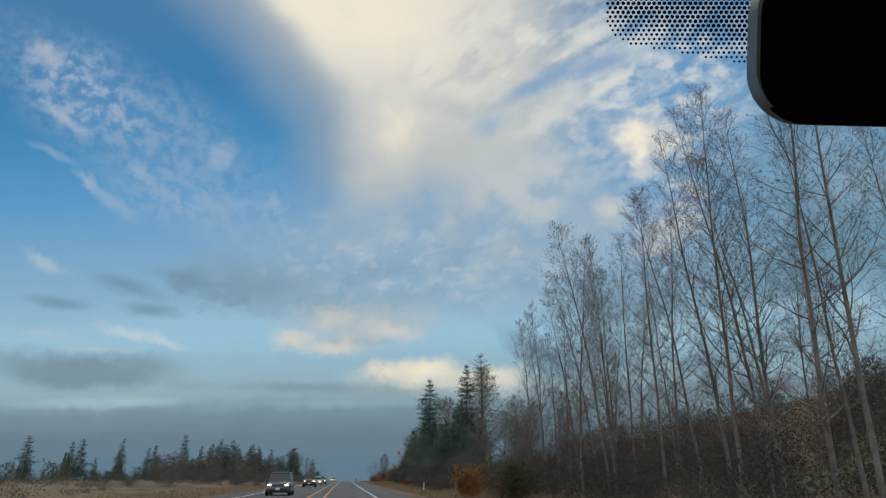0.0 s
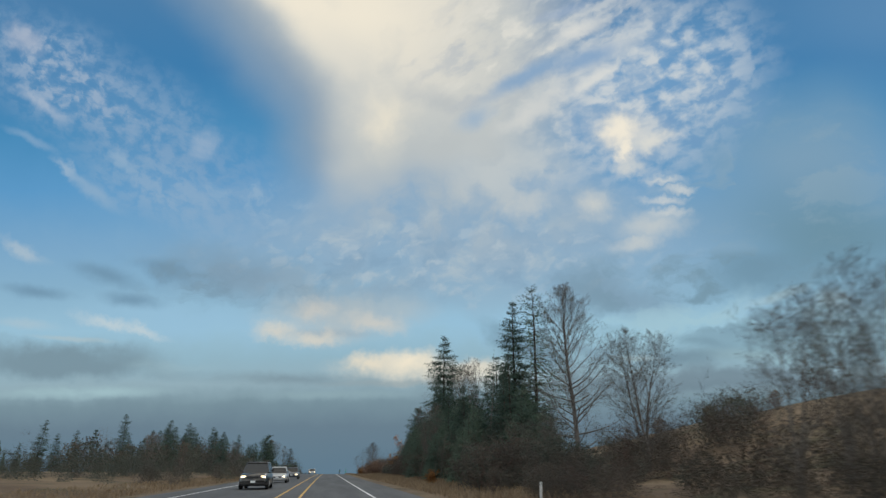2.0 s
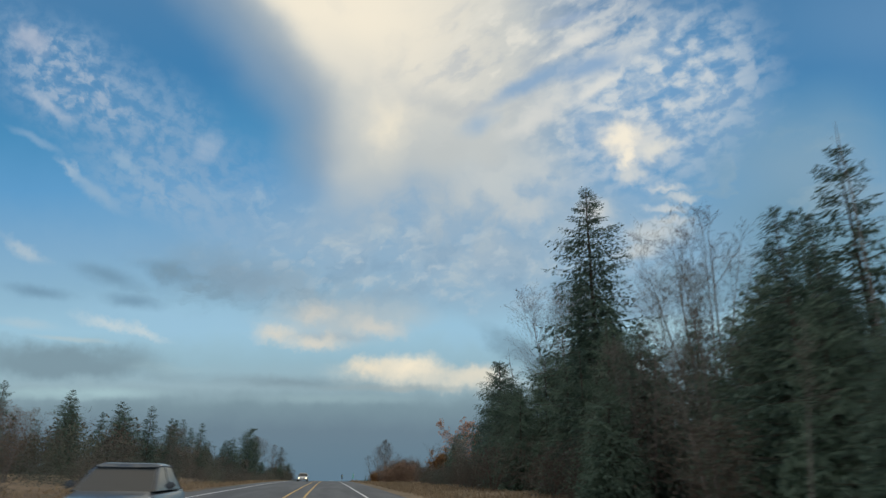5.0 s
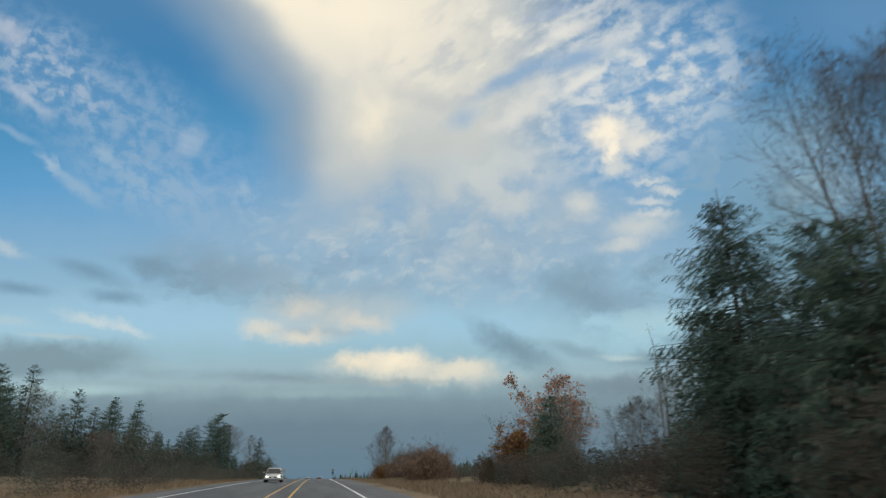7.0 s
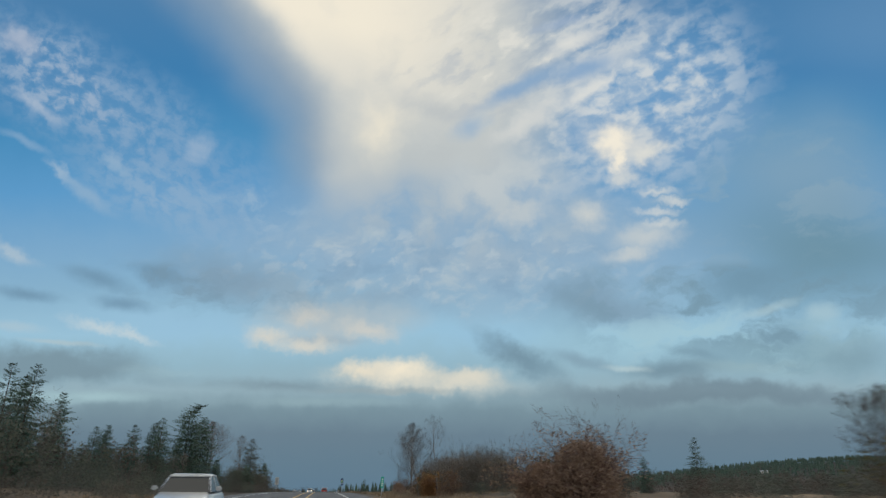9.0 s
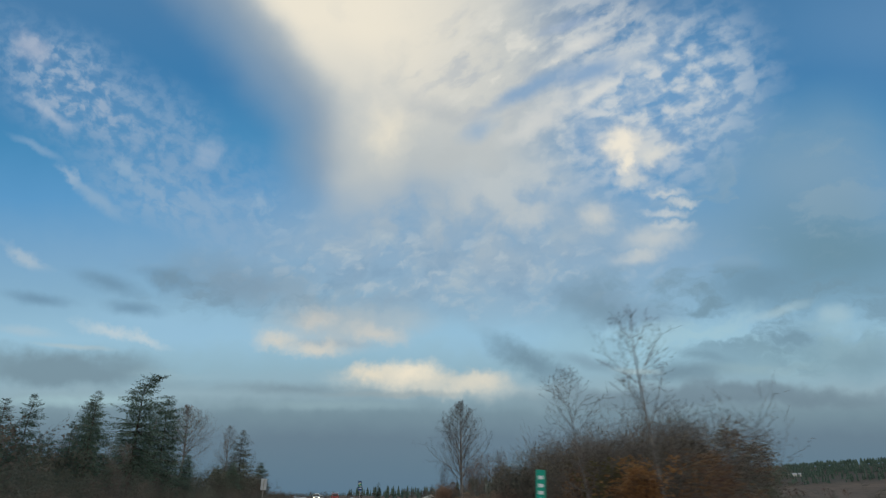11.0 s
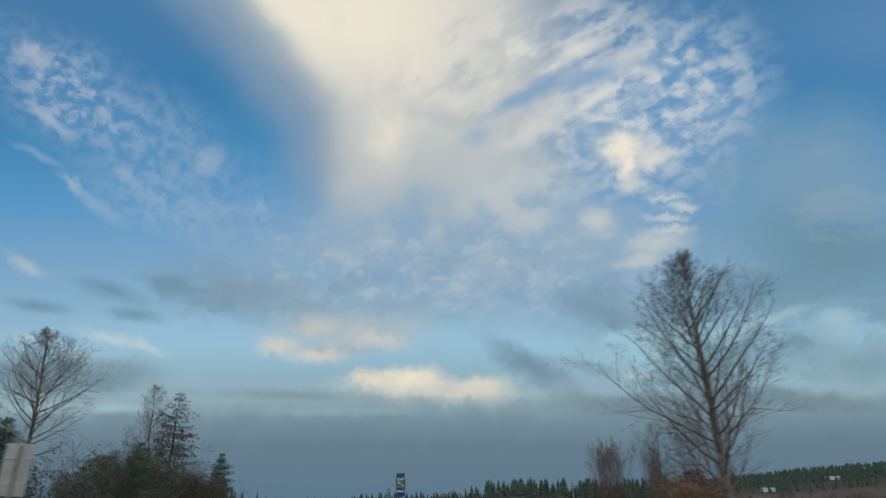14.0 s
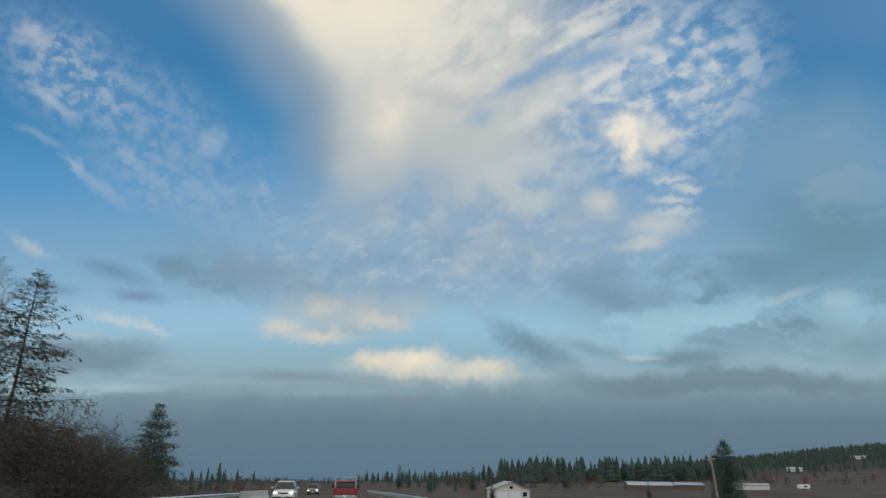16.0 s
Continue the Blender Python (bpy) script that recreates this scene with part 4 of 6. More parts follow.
def on_ground(l, y):
    x = road_x(y) + l
    return x, y, float(terrain(x, y))


def stand_at(ob, l, y, turn=0.0, size=1.0, sink=0.1, lean=0.0, height=1.0):
    x, yy, z = on_ground(l, y)
    ob.matrix_basis = pose(x, yy, z - sink, 0, lean, turn) @ Matrix.Diagonal((size, size, size * height, 1))
    return ob


def copy_at(ob, l, y, turn=0.0, size=1.0, sink=0.1, lean=0.0, height=1.0):
    x, yy, z = on_ground(l, y)
    c = copy_thing(ob, Matrix.Identity(4))
    c.matrix_basis = pose(x, yy, z - sink, 0, lean, turn) @ Matrix.Diagonal((size, size, size * height, 1))
    return c


def thicket(name, seed, spots, height, width, mats, leaves=620, size=0.11, stems=8, label=""):
    """A stretch of brush that cannot be told apart bush by bush: many bushes at the spots (l, y, scale), joined."""
    rng = np.random.default_rng(seed)
    kinds = [bush_parts(rng, height * rng.uniform(0.8, 1.15), width, stems, leaves * 9 // 10, size) for _ in range(3)]
    bins = {}
    for l, y, s in spots:
        x, yy, z = on_ground(l, y)
        a = rng.random() * 6.283
        turn = np.array([[math.cos(a), -math.sin(a), 0], [math.sin(a), math.cos(a), 0], [0, 0, 1]])
        k = kinds[rng.integers(3)]
        t = rng.integers(len(mats))
        for j in range(3):
            v = (k[j][0] * s) @ turn.T + np.array([x, yy, z - 0.1])
            bins.setdefault(("stem", t) if j < 2 else ("leaf", t), []).append((v, k[j][1]))
    root = tagged(new(name), label, "brush", kind="stuff")
    for (what, t), pieces in bins.items():
        under("twigs" if what == "stem" else "foliage", quads(what, *gather(pieces), mats[t][0] if what == "stem" else mats[t][1]), root)
        tagged(root.children[-1], kind="stuff")
    return root


def scatter(seed, n, l0, l1, y0, y1, s0, s1, skip=()):
    r = random.Random(seed)
    out = []
    for i in range(n):
        y = y0 + (y1 - y0) * (i + r.random()) / n
        if not any(a < y < c for a, c in skip):
            out.append((r.uniform(l0, l1), y, r.uniform(s0, s1)))
    return out

# ---- trees along the road ----
rng = random.Random(5)
# kinds that are repeated
ALDER = [crowned_tree(11, 19.5, 4.8, 0.18, "narrow", (64, 38), 46, radius=0.105, twig=0.5, sprigs=2, thin=0.75, label="tall slender leafless alder with a pale trunk"),
         crowned_tree(12, 19.0, 4.4, 0.22, "narrow", (60, 36), 44, radius=0.10, twig=0.5, sprigs=2, thin=0.75, label="tall slender leafless alder with a pale trunk"),
         crowned_tree(13, 19.5, 5.2, 0.16, "narrow", (66, 38), 46, radius=0.11, twig=0.5, sprigs=2, thin=0.75, leaves=420, leaf_mat=LEAF_RED, leaf_size=0.10, label="tall slender alder with a few rusty leaves")]
MAPLE = [crowned_tree(21, 12, 8.0, 0.16, "round", (66, 34), 42, stems=2, fan=0.2, twig=0.7, label="spreading leafless maple with forked trunk"),
         crowned_tree(22, 11, 8.0, 0.14, "round", (62, 32), 42, stems=3, fan=0.25, twig=0.7, label="many-stemmed leafless maple in brush")]
POPLAR = [crowned_tree(31, 12, 5.6, 0.12, "narrow", (40, 24), 48, stems=6, fan=0.20, twig=0.5, sprigs=2, label="upright leafless tree with many thin stems")]
FIR = [conifer(41, 15, 4.2, dense=0.9, fill=1500, label="dark green fir with ragged boughs"), conifer(42, 14, 3.8, gaps=0.35, dense=0.9, fill=1200, label="narrow dark green fir among brush"),
       conifer(43, 13, 4.3, base=0.05, gaps=0.15, dense=1.0, fill=1600, label="bushy dark green fir with low boughs")]
CEDARS = [conifer(51, 11, 4.3, base=0.02, gaps=0.06, droop=0.35, dense=2.4, cedar=True, fill=17000, spray=0.3), conifer(52, 9, 4.2, base=0.02, gaps=0.06, droop=0.35, dense=2.4, cedar=True, fill=15000, spray=0.3)]
CEDARS_FAR = [conifer(53, 10, 3.9, base=0.02, gaps=0.08, droop=0.35, dense=1.2, cedar=True, fill=3500, spray=0.9)]
GOLD = [shrub(71, 4.6, 4.0, stems=18, leaves=3200, leaf_mat=LEAF_ORANGE, size=0.13, label="bush covered in orange autumn leaves"),
        shrub(72, 4.2, 3.8, stems=18, leaves=2200, leaf_mat=LEAF_OLIVE, size=0.12, label="bush with fading olive and brown leaves"),
        shrub(73, 4.0, 3.8, stems=20, leaves=700, leaf_mat=LEAF_BROWN, twigs=TWIG_RED, size=0.10, label="round brown bush of bare reddish twigs"),
        shrub(74, 4.2, 5.4, stems=44, leaves=5200, leaf_mat=LEAF_RUSSET, twigs=TWIG_RED, size=0.085, label="broad bush thick with dull reddish brown leaves")]
DARK = (TWIG_MOSSY, BRACKEN)
BROWN = (TWIG_DARK, LEAF_DULL)
RUST = (TWIG_RED, LEAF_DULL)
GREYISH = (TWIG, LEAF_DULL)
FADED = (TWIG, LEAF_FADED)
WITHERED = (TWIG_DARK, LEAF_PALE)


def spread_out(kinds, n, l0, l1, y0, y1, s0, s1, group, skip=(), high=(0.9, 1.15), lean=3.0):
    """n copies of the kinds over a stretch of roadside, evenly scattered, clear of the stretches named."""
    for i in range(n):
        y = y0 + (y1 - y0) * (i + rng.random()) / n
        l = l0 + (l1 - l0) * rng.random()
        if any(a < y < c for a, c in skip):
            continue
        tagged(copy_at(kinds[rng.randrange(len(kinds))], l, y, rng.random() * 360, rng.uniform(s0, s1), 0.15, rng.uniform(-lean, lean), rng.uniform(*high)), group=group)


# right of the road: alders by the start, on the foot of the bank
spread_out(ALDER, 14, 13.5, 20.0, 15, 46, 0.76, 0.92, "alder stand", high=(0.95, 1.05))
spread_out(ALDER, 6, 15.5, 20.0, 44, 60, 0.74, 0.86, "alder stand")
for l, y, s in ((13.2, 20.6, 0.9), (14.6, 18.1, 0.92), (13.6, 15.3, 0.9), (15.2, 21.2, 0.9), (16.4, 19.0, 0.85)):
    tagged(copy_at(ALDER[int(l) % 3], l, y, 40 * l, s, 0.15, -2.0), group="alder stand")
spread_out(ALDER, 6, 20.0, 27.0, 20, 54, 0.65, 0.8, "alder stand")
stand_at(ALDER[0], 18.8, 60, 40, 0.88)
stand_at(ALDER[1], 17.7, 50, 200, 0.8)
stand_at(ALDER[2], 15.0, 36, 120, 0.9)
thicket("roadside_brush", 1, scatter(1, 28, 10.5, 17.5, 6, 60, 0.7, 1.15) + scatter(41, 14, 10.5, 17.5, 60, 86, 0.5, 0.75) + scatter(30, 4, 12.0, 16.0, 84, 92, 0.7, 0.9), 3.6, 4.0, (BROWN, WITHERED, WITHERED, RUST), 700, 0.08, label="dense dark brush along the verge")
thicket("roadside_brush", 31, scatter(31, 20, 11.0, 27.0, 84, 101, 0.55, 0.75) + scatter(32, 18, 12.0, 27.0, 98, 109, 1.0, 1.3) + scatter(33, 10, 13.0, 22.0, 101, 110, 1.2, 1.5), 3.2, 4.2, (RUST, DARK, BROWN, RUST), 640, 0.10, label="low dark reddish brush below the bank")
thicket("roadside_brush", 2, scatter(2, 16, 17.0, 26.0, 8, 60, 0.8, 1.3) + scatter(42, 10, 17.0, 26.0, 60, 86, 0.5, 0.7), 4.0, 4.4, (WITHERED, BROWN), label="dense dark brush below the bank")
spread_out(MAPLE, 12, 16.5, 25.0, 57, 75, 0.52, 0.76, "roadside maples")
thicket("bank_brush", 20, scatter(20, 36, 24.0, 58.0, 4, 66, 1.2, 2.0), 4.0, 4.6, (WITHERED, BROWN, WITHERED), 520, 0.075, stems=8, label="dark brush climbing the grassy bank")
spread_out(GOLD[2:3], 3, 46, 60, 104, 150, 0.6, 0.9, "bushes on the bank")
stand_at(GOLD[0], 10.2, 53.5, 0, 0.72)
copy_at(GOLD[2], 12.4, 50, 120, 0.9)
copy_at(GOLD[1], 12.0, 46, 40, 0.8)
thicket("bank_brush", 22, scatter(22, 70, 21.0, 46.0, 40, 84, 1.1, 1.7), 3.8, 4.6, (BROWN, WITHERED, RUST), 520, 0.08, stems=8, label="dark brush climbing the grassy bank")
# the tall group
stand_at(conifer(81, 24.4, 4.7, spray=1.0, dense=1.6, fill=6500, base=0.1, gaps=0.3, droop=0.5, label="very tall dark fir with broken top"), 25.6, 137, 10)
stand_at(conifer(82, 27.0, 7.2, spray=1.0, fill=500, base=0.1, gaps=0.25, droop=0.3, dense=1.2, bald=0.5, mat=CEDAR, label="very tall thin fir with sparse browning boughs"), 28.9, 138, 70)
stand_at(conifer(83, 27.0, 6.4, spray=1.0, dense=1.6, fill=6500, base=0.12, gaps=0.25, droop=0.4, label="very tall dark green fir with ragged boughs"), 22.3, 176, 30)
stand_at(crowned_tree(84, 19.6, 11.4, 0.13, "pointed", (70, 36), 62, twig=1.2, radius=0.31, lean=-0.13, label="tall leafless maple with a forked trunk"), 25.1, 112.6, 0)
stand_at(crowned_tree(85, 13.6, 10.6, 0.14, "round", (64, 34), 66, stems=3, fan=0.20, twig=1.2, radius=0.28, label="round-headed leafless maple beside the bank"), 30.3, 108.7, 0)
copy_at(MAPLE[1], 22.8, 114, 40, 0.62)
copy_at(MAPLE[0], 20.6, 116, 140, 0.5)
stand_at(POPLAR[0], 26.5, 166, 0, 1.75)
stand_at(bare_tree(86, 20.0, limbs_n=9, spread=1.2, first=0.3, reach=0.05, twig=0.4, label="bare dead snag among firs", radius=0.17), 25.2, 150, 0)
copy_at(FIR[1], 26.8, 152, 30, 1.32)
spread_out(FIR, 11, 21.0, 32.0, 128, 172, 0.75, 1.12, "firs of the tall group")
spread_out(FIR, 8, 17.5, 23.0, 134, 172, 0.6, 0.85, "firs of the tall group")
stand_at(CEDARS_FAR[0], 19.0, 150, 0, 1.0)
spread_out(CEDARS_FAR, 11, 17.5, 26.0, 128, 194, 0.85, 1.2, "cedars of the tall group")
for i in range(12):
    tagged(copy_at(CEDARS_FAR[0], 14.6 + 1.7 * ((i * 5) % 4), 120.5 + 4.6 * i, 77 * i, 0.62 + 0.09 * (i % 4), 0.2, 0, 0.95 + 0.06 * (i % 3)), group="low evergreens under the firs")
for l, y, h in ((13.2, 127, 6.0), (13.6, 134, 5.5), (12.8, 141, 6.5)):
    stand_at(bare_tree(int(y), h, limbs_n=8, spread=0.5, first=0.5, reach=0.2, twig=0.4, radius=0.045, label="thin pale sapling stem before the evergreens"), l, y, 0, 1.0, 0.1, 6)
copy_at(GOLD[0], 11.8, 124, 40, 0.42)
for l, y, z in ((24.0, 128.5, 1.1), (26.2, 130.5, 0.95), (22.5, 124.0, 0.9), (28.5, 133.0, 0.9)):
    tagged(copy_at(CEDARS_FAR[0], l, y, 60 * l, z), group="cedars of the tall group")
thicket("bank_brush", 23, scatter(23, 34, 27.0, 50.0, 107, 123, 1.0, 1.5), 3.6, 4.6, (RUST, DARK, BROWN), 520, 0.08, stems=8, label="dark reddish brush at the foot of the bank")
thicket("roadside_brush", 36, scatter(36, 16, 12.5, 24.0, 109, 123, 0.8, 1.1), 3.4, 4.2, (DARK, DARK, BROWN), 600, 0.09, label="dark evergreen brush beside the firs")
thicket("roadside_brush", 3, scatter(3, 26, 13.5, 19.0, 118, 207, 0.8, 1.2), 4.2, 4.4, (DARK, RUST, BROWN), 560, label="dense dark evergreen brush under the firs")
thicket("roadside_brush", 4, scatter(4, 22, 19.0, 28.0, 112, 210, 1.1, 1.7), 4.4, 4.6, (DARK, DARK), 640, label="dense dark evergreen brush under the firs")
spread_out(MAPLE + POPLAR, 4, 16.0, 22.0, 150, 170, 0.7, 0.95, "roadside maples")
# cedars, the dead tops, and the red-leaved tree
stand_at(CEDARS[0], 20.9, 203.0, 20, 1.36)
stand_at(CEDARS[1], 20.5, 197, 80, 1.25)
copy_at(CEDARS[0], 26.0, 196, 140, 1.35)
copy_at(CEDARS[1], 24.5, 209, 200, 1.1)
copy_at(CEDARS[0], 22.0, 189, 250, 1.2)
copy_at(CEDARS[1], 19.5, 190.5, 300, 1.1)
stand_at(bare_tree(87, 17.5, limbs_n=12, spread=1.1, first=0.62, reach=0.09, twig=0.4, label="bare dead spike of a tree", radius=0.15), 24.0, 205.5, 0)
stand_at(crowned_tree(88, 24.5, 13.5, 0.40, "round", (56, 26), 110, stems=5, fan=0.20, twig=1.0, radius=0.42, label="large spreading leafless maple behind cedars"), 29.5, 201, 0)
for l, y, z in ((28.5, 193.5, 1.45), (30.5, 191, 1.5), (25.0, 187.5, 1.25)):
    copy_at(CEDARS[0], l, y, 50 * l, z)
stand_at(bare_tree(89, 11.0, stems=2, limbs_n=14, spread=0.9, first=0.4, reach=0.12, twig=0.4, fan=0.06, label="thin dead tree with stubs of limbs", radius=0.1), 22.6, 214.6, 0)
stand_at(bare_tree(90, 11.2, stems=4, limbs_n=48, spread=0.85, first=0.12, reach=0.4, fan=0.26, leaves=9500, leaf_mat=LEAF_RED, leaf_size=0.21, twig=2.2, label="tree thick with rusty red leaves"), 23.4, 236, 0)
stand_at(FIR[2], -39.0, 300, 0, 0.9)
stand_at(conifer(94, 7.5, 3.9, base=0.02, gaps=0.04, droop=0.4, dense=1.0, cedar=True, mat=NEEDLE, fill=6000, spray=0.6, label="dense dark green fir before the red tree"), 21.0, 231.5, 0)
copy_at(GOLD[0], 19.4, 236.5, 0, 1.4)
copy_at(GOLD[1], 17.6, 241.5, 90, 0.8)
spread_out(MAPLE, 4, 19, 24, 214, 228, 0.5, 0.62, "roadside maples")
stand_at(crowned_tree(95, 8.6, 8.0, 0.1, "round", (70, 36), 64, stems=4, fan=0.3, twig=0.9, leaves=700, leaf_mat=LEAF_DULL, leaf_size=0.09, twigs=TWIG_DARK, label="dense dark twiggy hawthorn on the rough slope"), 33.0, 236.5, 0, 0.9).name = "hawthorn_tree"
thicket("roadside_brush", 37, scatter(37, 22, 20.0, 35.0, 213, 242, 0.55, 0.85), 3.4, 4.4, (DARK, RUST, BROWN), 480, 0.1, label="low dark brush on the rough slope")
thicket("roadside_brush", 5, scatter(5, 22, 14.5, 19.5, 203, 240, 0.7, 1.05), 3.6, 4.2, (DARK, BROWN, RUST), label="low brown brush along the verge")
# thinner cover further on
copy_at(bpy.data.objects["hawthorn_tree"], 32.0, 257, 70, 0.72)
stand_at(GOLD[3], 14.7, 261, 30, 1.25)
copy_at(GOLD[3], 12.9, 263, 160, 0.9)
copy_at(GOLD[2], 16.4, 262.5, 60, 1.0)
copy_at(GOLD[3], 17.2, 266, 250, 1.0)
stand_at(GOLD[1], 14.2, 266, 20, 0.95)
copy_at(FIR[1], 36.0, 284, 0, 0.38)
copy_at(FIR[2], 31.5, 286, 0, 0.27)
thicket("roadside_brush", 34, scatter(34, 54, 30.0, 66.0, 258, 304, 0.75, 1.1) + scatter(44, 30, 19.0, 36.0, 246, 300, 0.5, 0.75), 3.2, 4.8, (DARK, RUST, DARK), 300, label="low dark reddish scrub on rough ground")
copy_at(GOLD[0], 12.2, 300, 20, 0.75)
copy_at(GOLD[1], 12.6, 303.5, 20, 0.85)
copy_at(GOLD[2], 14.0, 298, 150, 1.0)
copy_at(GOLD[2], 11.6, 305.5, 250, 0.85)
stand_at(crowned_tree(91, 8.8, 4.6, 0.2, "round", (56, 34), 16, twig=0.5, sprigs=1, label="young leafless tree leaning a little"), 13.0, 299.5, 0, 1.0, 0.1, -4)
stand_at(crowned_tree(92, 6.8, 3.6, 0.22, "round", (56, 34), 16, twig=0.5, sprigs=1, label="young leafless tree leaning a little"), 11.4, 303, 0, 1.0, 0.1, -8)
thicket("roadside_brush", 6, scatter(6, 26, 17.0, 34.0, 250, 330, 0.4, 0.7), 3.2, 4.2, (DARK, RUST), 380, label="low dark scrub on rough ground")
thicket("roadside_brush", 35, scatter(35, 14, 13.0, 20.0, 331, 346, 0.4, 0.65), 2.9, 4.0, (RUST, (TWIG_RED, LEAF_RUSSET)), 640, 0.07, label="low reddish brush below the bank")
thicket("brush_bank", 45, scatter(45, 40, 18.0, 28.0, 336, 352, 1.05, 1.4), 3.8, 4.4, (FADED, RUST, DARK), 800, 0.06, label="lower reddish end of the brush bank")
thicket("brush_bank", 7, scatter(7, 70, 18.0, 26.0, 308, 338, 1.0, 1.28), 4.4, 4.4, (FADED, GREYISH, FADED), 1100, 0.06, label="tall brown and olive brush bank")
thicket("roadside_brush", 8, scatter(8, 30, 20.0, 40.0, 345, 425, 0.4, 0.7), 3.2, 4.2, (DARK, RUST), 380, label="low dark scrub on rough ground")
stand_at(crowned_tree(93, 15.8, 13.6, 0.12, "pointed", (62, 30), 56, twig=1.1, radius=0.27, label="large leafless tree with a broad pointed crown"), 20.8, 383, 0)
copy_at(GOLD[3], 17.4, 381, 60, 0.72)
copy_at(POPLAR[0], 18.2, 386, 160, 0.5)
stand_at(GOLD[2], 19.6, 384, 30, 1.0)
POPLAR.append(crowned_tree(32, 12, 6.0, 0.05, "pointed", (30, 16), 63, stems=9, fan=0.20, leaves=420, twig=0.5, sprigs=1, thin=0.8, twigs=TWIG_RED, leaf_mat=LEAF_RUSSET, leaf_size=0.12, label="upright tree with thin stems and a few russet leaves"))
stand_at(POPLAR[1], 30.0, 423, 10, 0.70)
copy_at(POPLAR[1], 27.6, 398, 140, 0.72)
copy_at(POPLAR[1], 31.6, 400.5, 250, 0.78)
for i in range(5):
    tagged(copy_at(POPLAR[1], 28.6 + 2.0 * i, 419 + 2 * (i % 3), 50 * i, 0.62 + 0.05 * (i % 3)), group="row of upright trees")
copy_at(POPLAR[1], 38.0, 379, 0, 0.62)
copy_at(GOLD[3], 41.5, 381, 90, 0.75)
# left of the road
stand_at(conifer(101, 17.0, 5.6, dense=1.8, spray=0.8, fill=4200, base=0.08, gaps=0.3, label="dark fir with a flattened ragged top"), -47.5, 337, 0)
stand_at(conifer(102, 20.5, 7.4, dense=2.0, spray=0.8, fill=4200, base=0.1, gaps=0.32, bend=3.4, label="dark fir whose tip bends over sideways"), -32.5, 389.5, 0)
stand_at(conifer(103, 18.0, 7.2, dense=2.0, spray=0.8, fill=4200, base=0.08, gaps=0.25, label="dark green fir with drooping boughs"), -31.4, 403, 0)
stand_at(bare_tree(104, 19.0, limbs_n=14, spread=1.1, first=0.3, reach=0.06, twig=0.4, label="bare dead snag among firs", radius=0.15), -32.5, 396, 0, 0.9)
stand_at(crowned_tree(105, 19.5, 14.5, 0.32, "round", (74, 38), 52, leaves=500, leaf_mat=LEAF_RUSSET, twig=1.3, radius=0.34, label="tall leafless tree with spreading limbs"), -32.7, 426, 0)
stand_at(conifer(106, 17.5, 6.2, spray=0.8, base=0.1, gaps=0.2, dense=1.4, mat=BRACKEN, bald=0.2, fill=900, label="sparse dull green fir with ragged boughs"), -24.4, 452, 0)
stand_at(crowned_tree(110, 18.5, 9.0, 0.2, "pointed", (58, 34), 46, twig=0.8, label="tall leafless tree rising from the brush"), -27.5, 452, 0)
stand_at(conifer(107, 11.5, 4.5, base=0.03, gaps=0.1, dense=1.8, fill=3500, label="dark green fir at the edge of the brush"), -22.6, 484, 0)
stand_at(conifer(108, 14.5, 3.0, base=0.45, gaps=0.4, label="thin fir with a tufted top"), -81, 297, 0)
copy_at(CEDARS[1], -22.5, 430, 0, 0.9)
stand_at(conifer(109, 14.0, 5.6, fill=4000, base=0.02, gaps=0.08, dense=1.2, label="broad dark green fir down to the ground"), -44.0, 275, 10)
stand_at(FIR[0], -36.0, 380, 10, 1.0)
copy_at(FIR[2], -38.0, 384, 70, 1.1)
copy_at(FIR[0], -41.0, 393, 200, 1.0)
copy_at(CEDARS[0], -28.5, 412, 0, 0.75)
copy_at(FIR[2], -27.0, 437, 0, 0.6)
stand_at(MAPLE[0], -25.4, 240.7, 0, 0.72)
spread_out(FIR, 46, -62, -34, 240, 420, 0.7, 1.05, "firs across the road", skip=((330, 344), (384, 407)))
spread_out(FIR[:2], 9, -120, -66, 190, 400, 0.7, 1.0, "firs across the road")
spread_out(MAPLE + POPLAR, 30, -52, -28, 190, 480, 0.5, 0.85, "bare trees across the road")
thicket("brush_across", 9, scatter(9, 96, -33, -20, 118, 482, 0.9, 1.35), 3.8, 5.0, (DARK, GREYISH, DARK), 440, 0.10, stems=7, label="dense brown brush across the road")
thicket("brush_across", 13, scatter(13, 90, -20.5, -11.8, 118, 484, 0.6, 0.95), 3.2, 4.4, (DARK, BROWN, GREYISH), 380, 0.10, stems=7, label="low brown brush along the far verge")
thicket("brush_across", 10, scatter(10, 62, -58, -32, 190, 484, 1.4, 2.2), 4.2, 5.2, (DARK, GREYISH, BROWN), 260, 0.17, stems=5, label="dense dark brush across the road")
thicket("brush_across", 11, scatter(11, 34, -30, -20.5, 424, 484, 1.5, 2.3) + scatter(14, 22, -27, -20.5, 446, 484, 1.3, 1.9), 4.4, 4.4, (BROWN, DARK, BROWN), 900, 0.065, stems=9, label="tall brown brush across the road")
thicket("brush_across", 15, scatter(15, 54, -47, -31, 215, 432, 1.5, 2.3), 4.0, 5.2, (DARK, DARK, GREYISH), 300, 0.15, stems=6, label="tall dark brush under the firs across the road")
thicket("brush_across", 16, scatter(16, 150, -70, -20, 40, 190, 0.40, 0.68), 3.2, 5.0, (DARK, BROWN, DARK), 220, 0.13, stems=6, label="low dark scrub over the rough ground across the road")
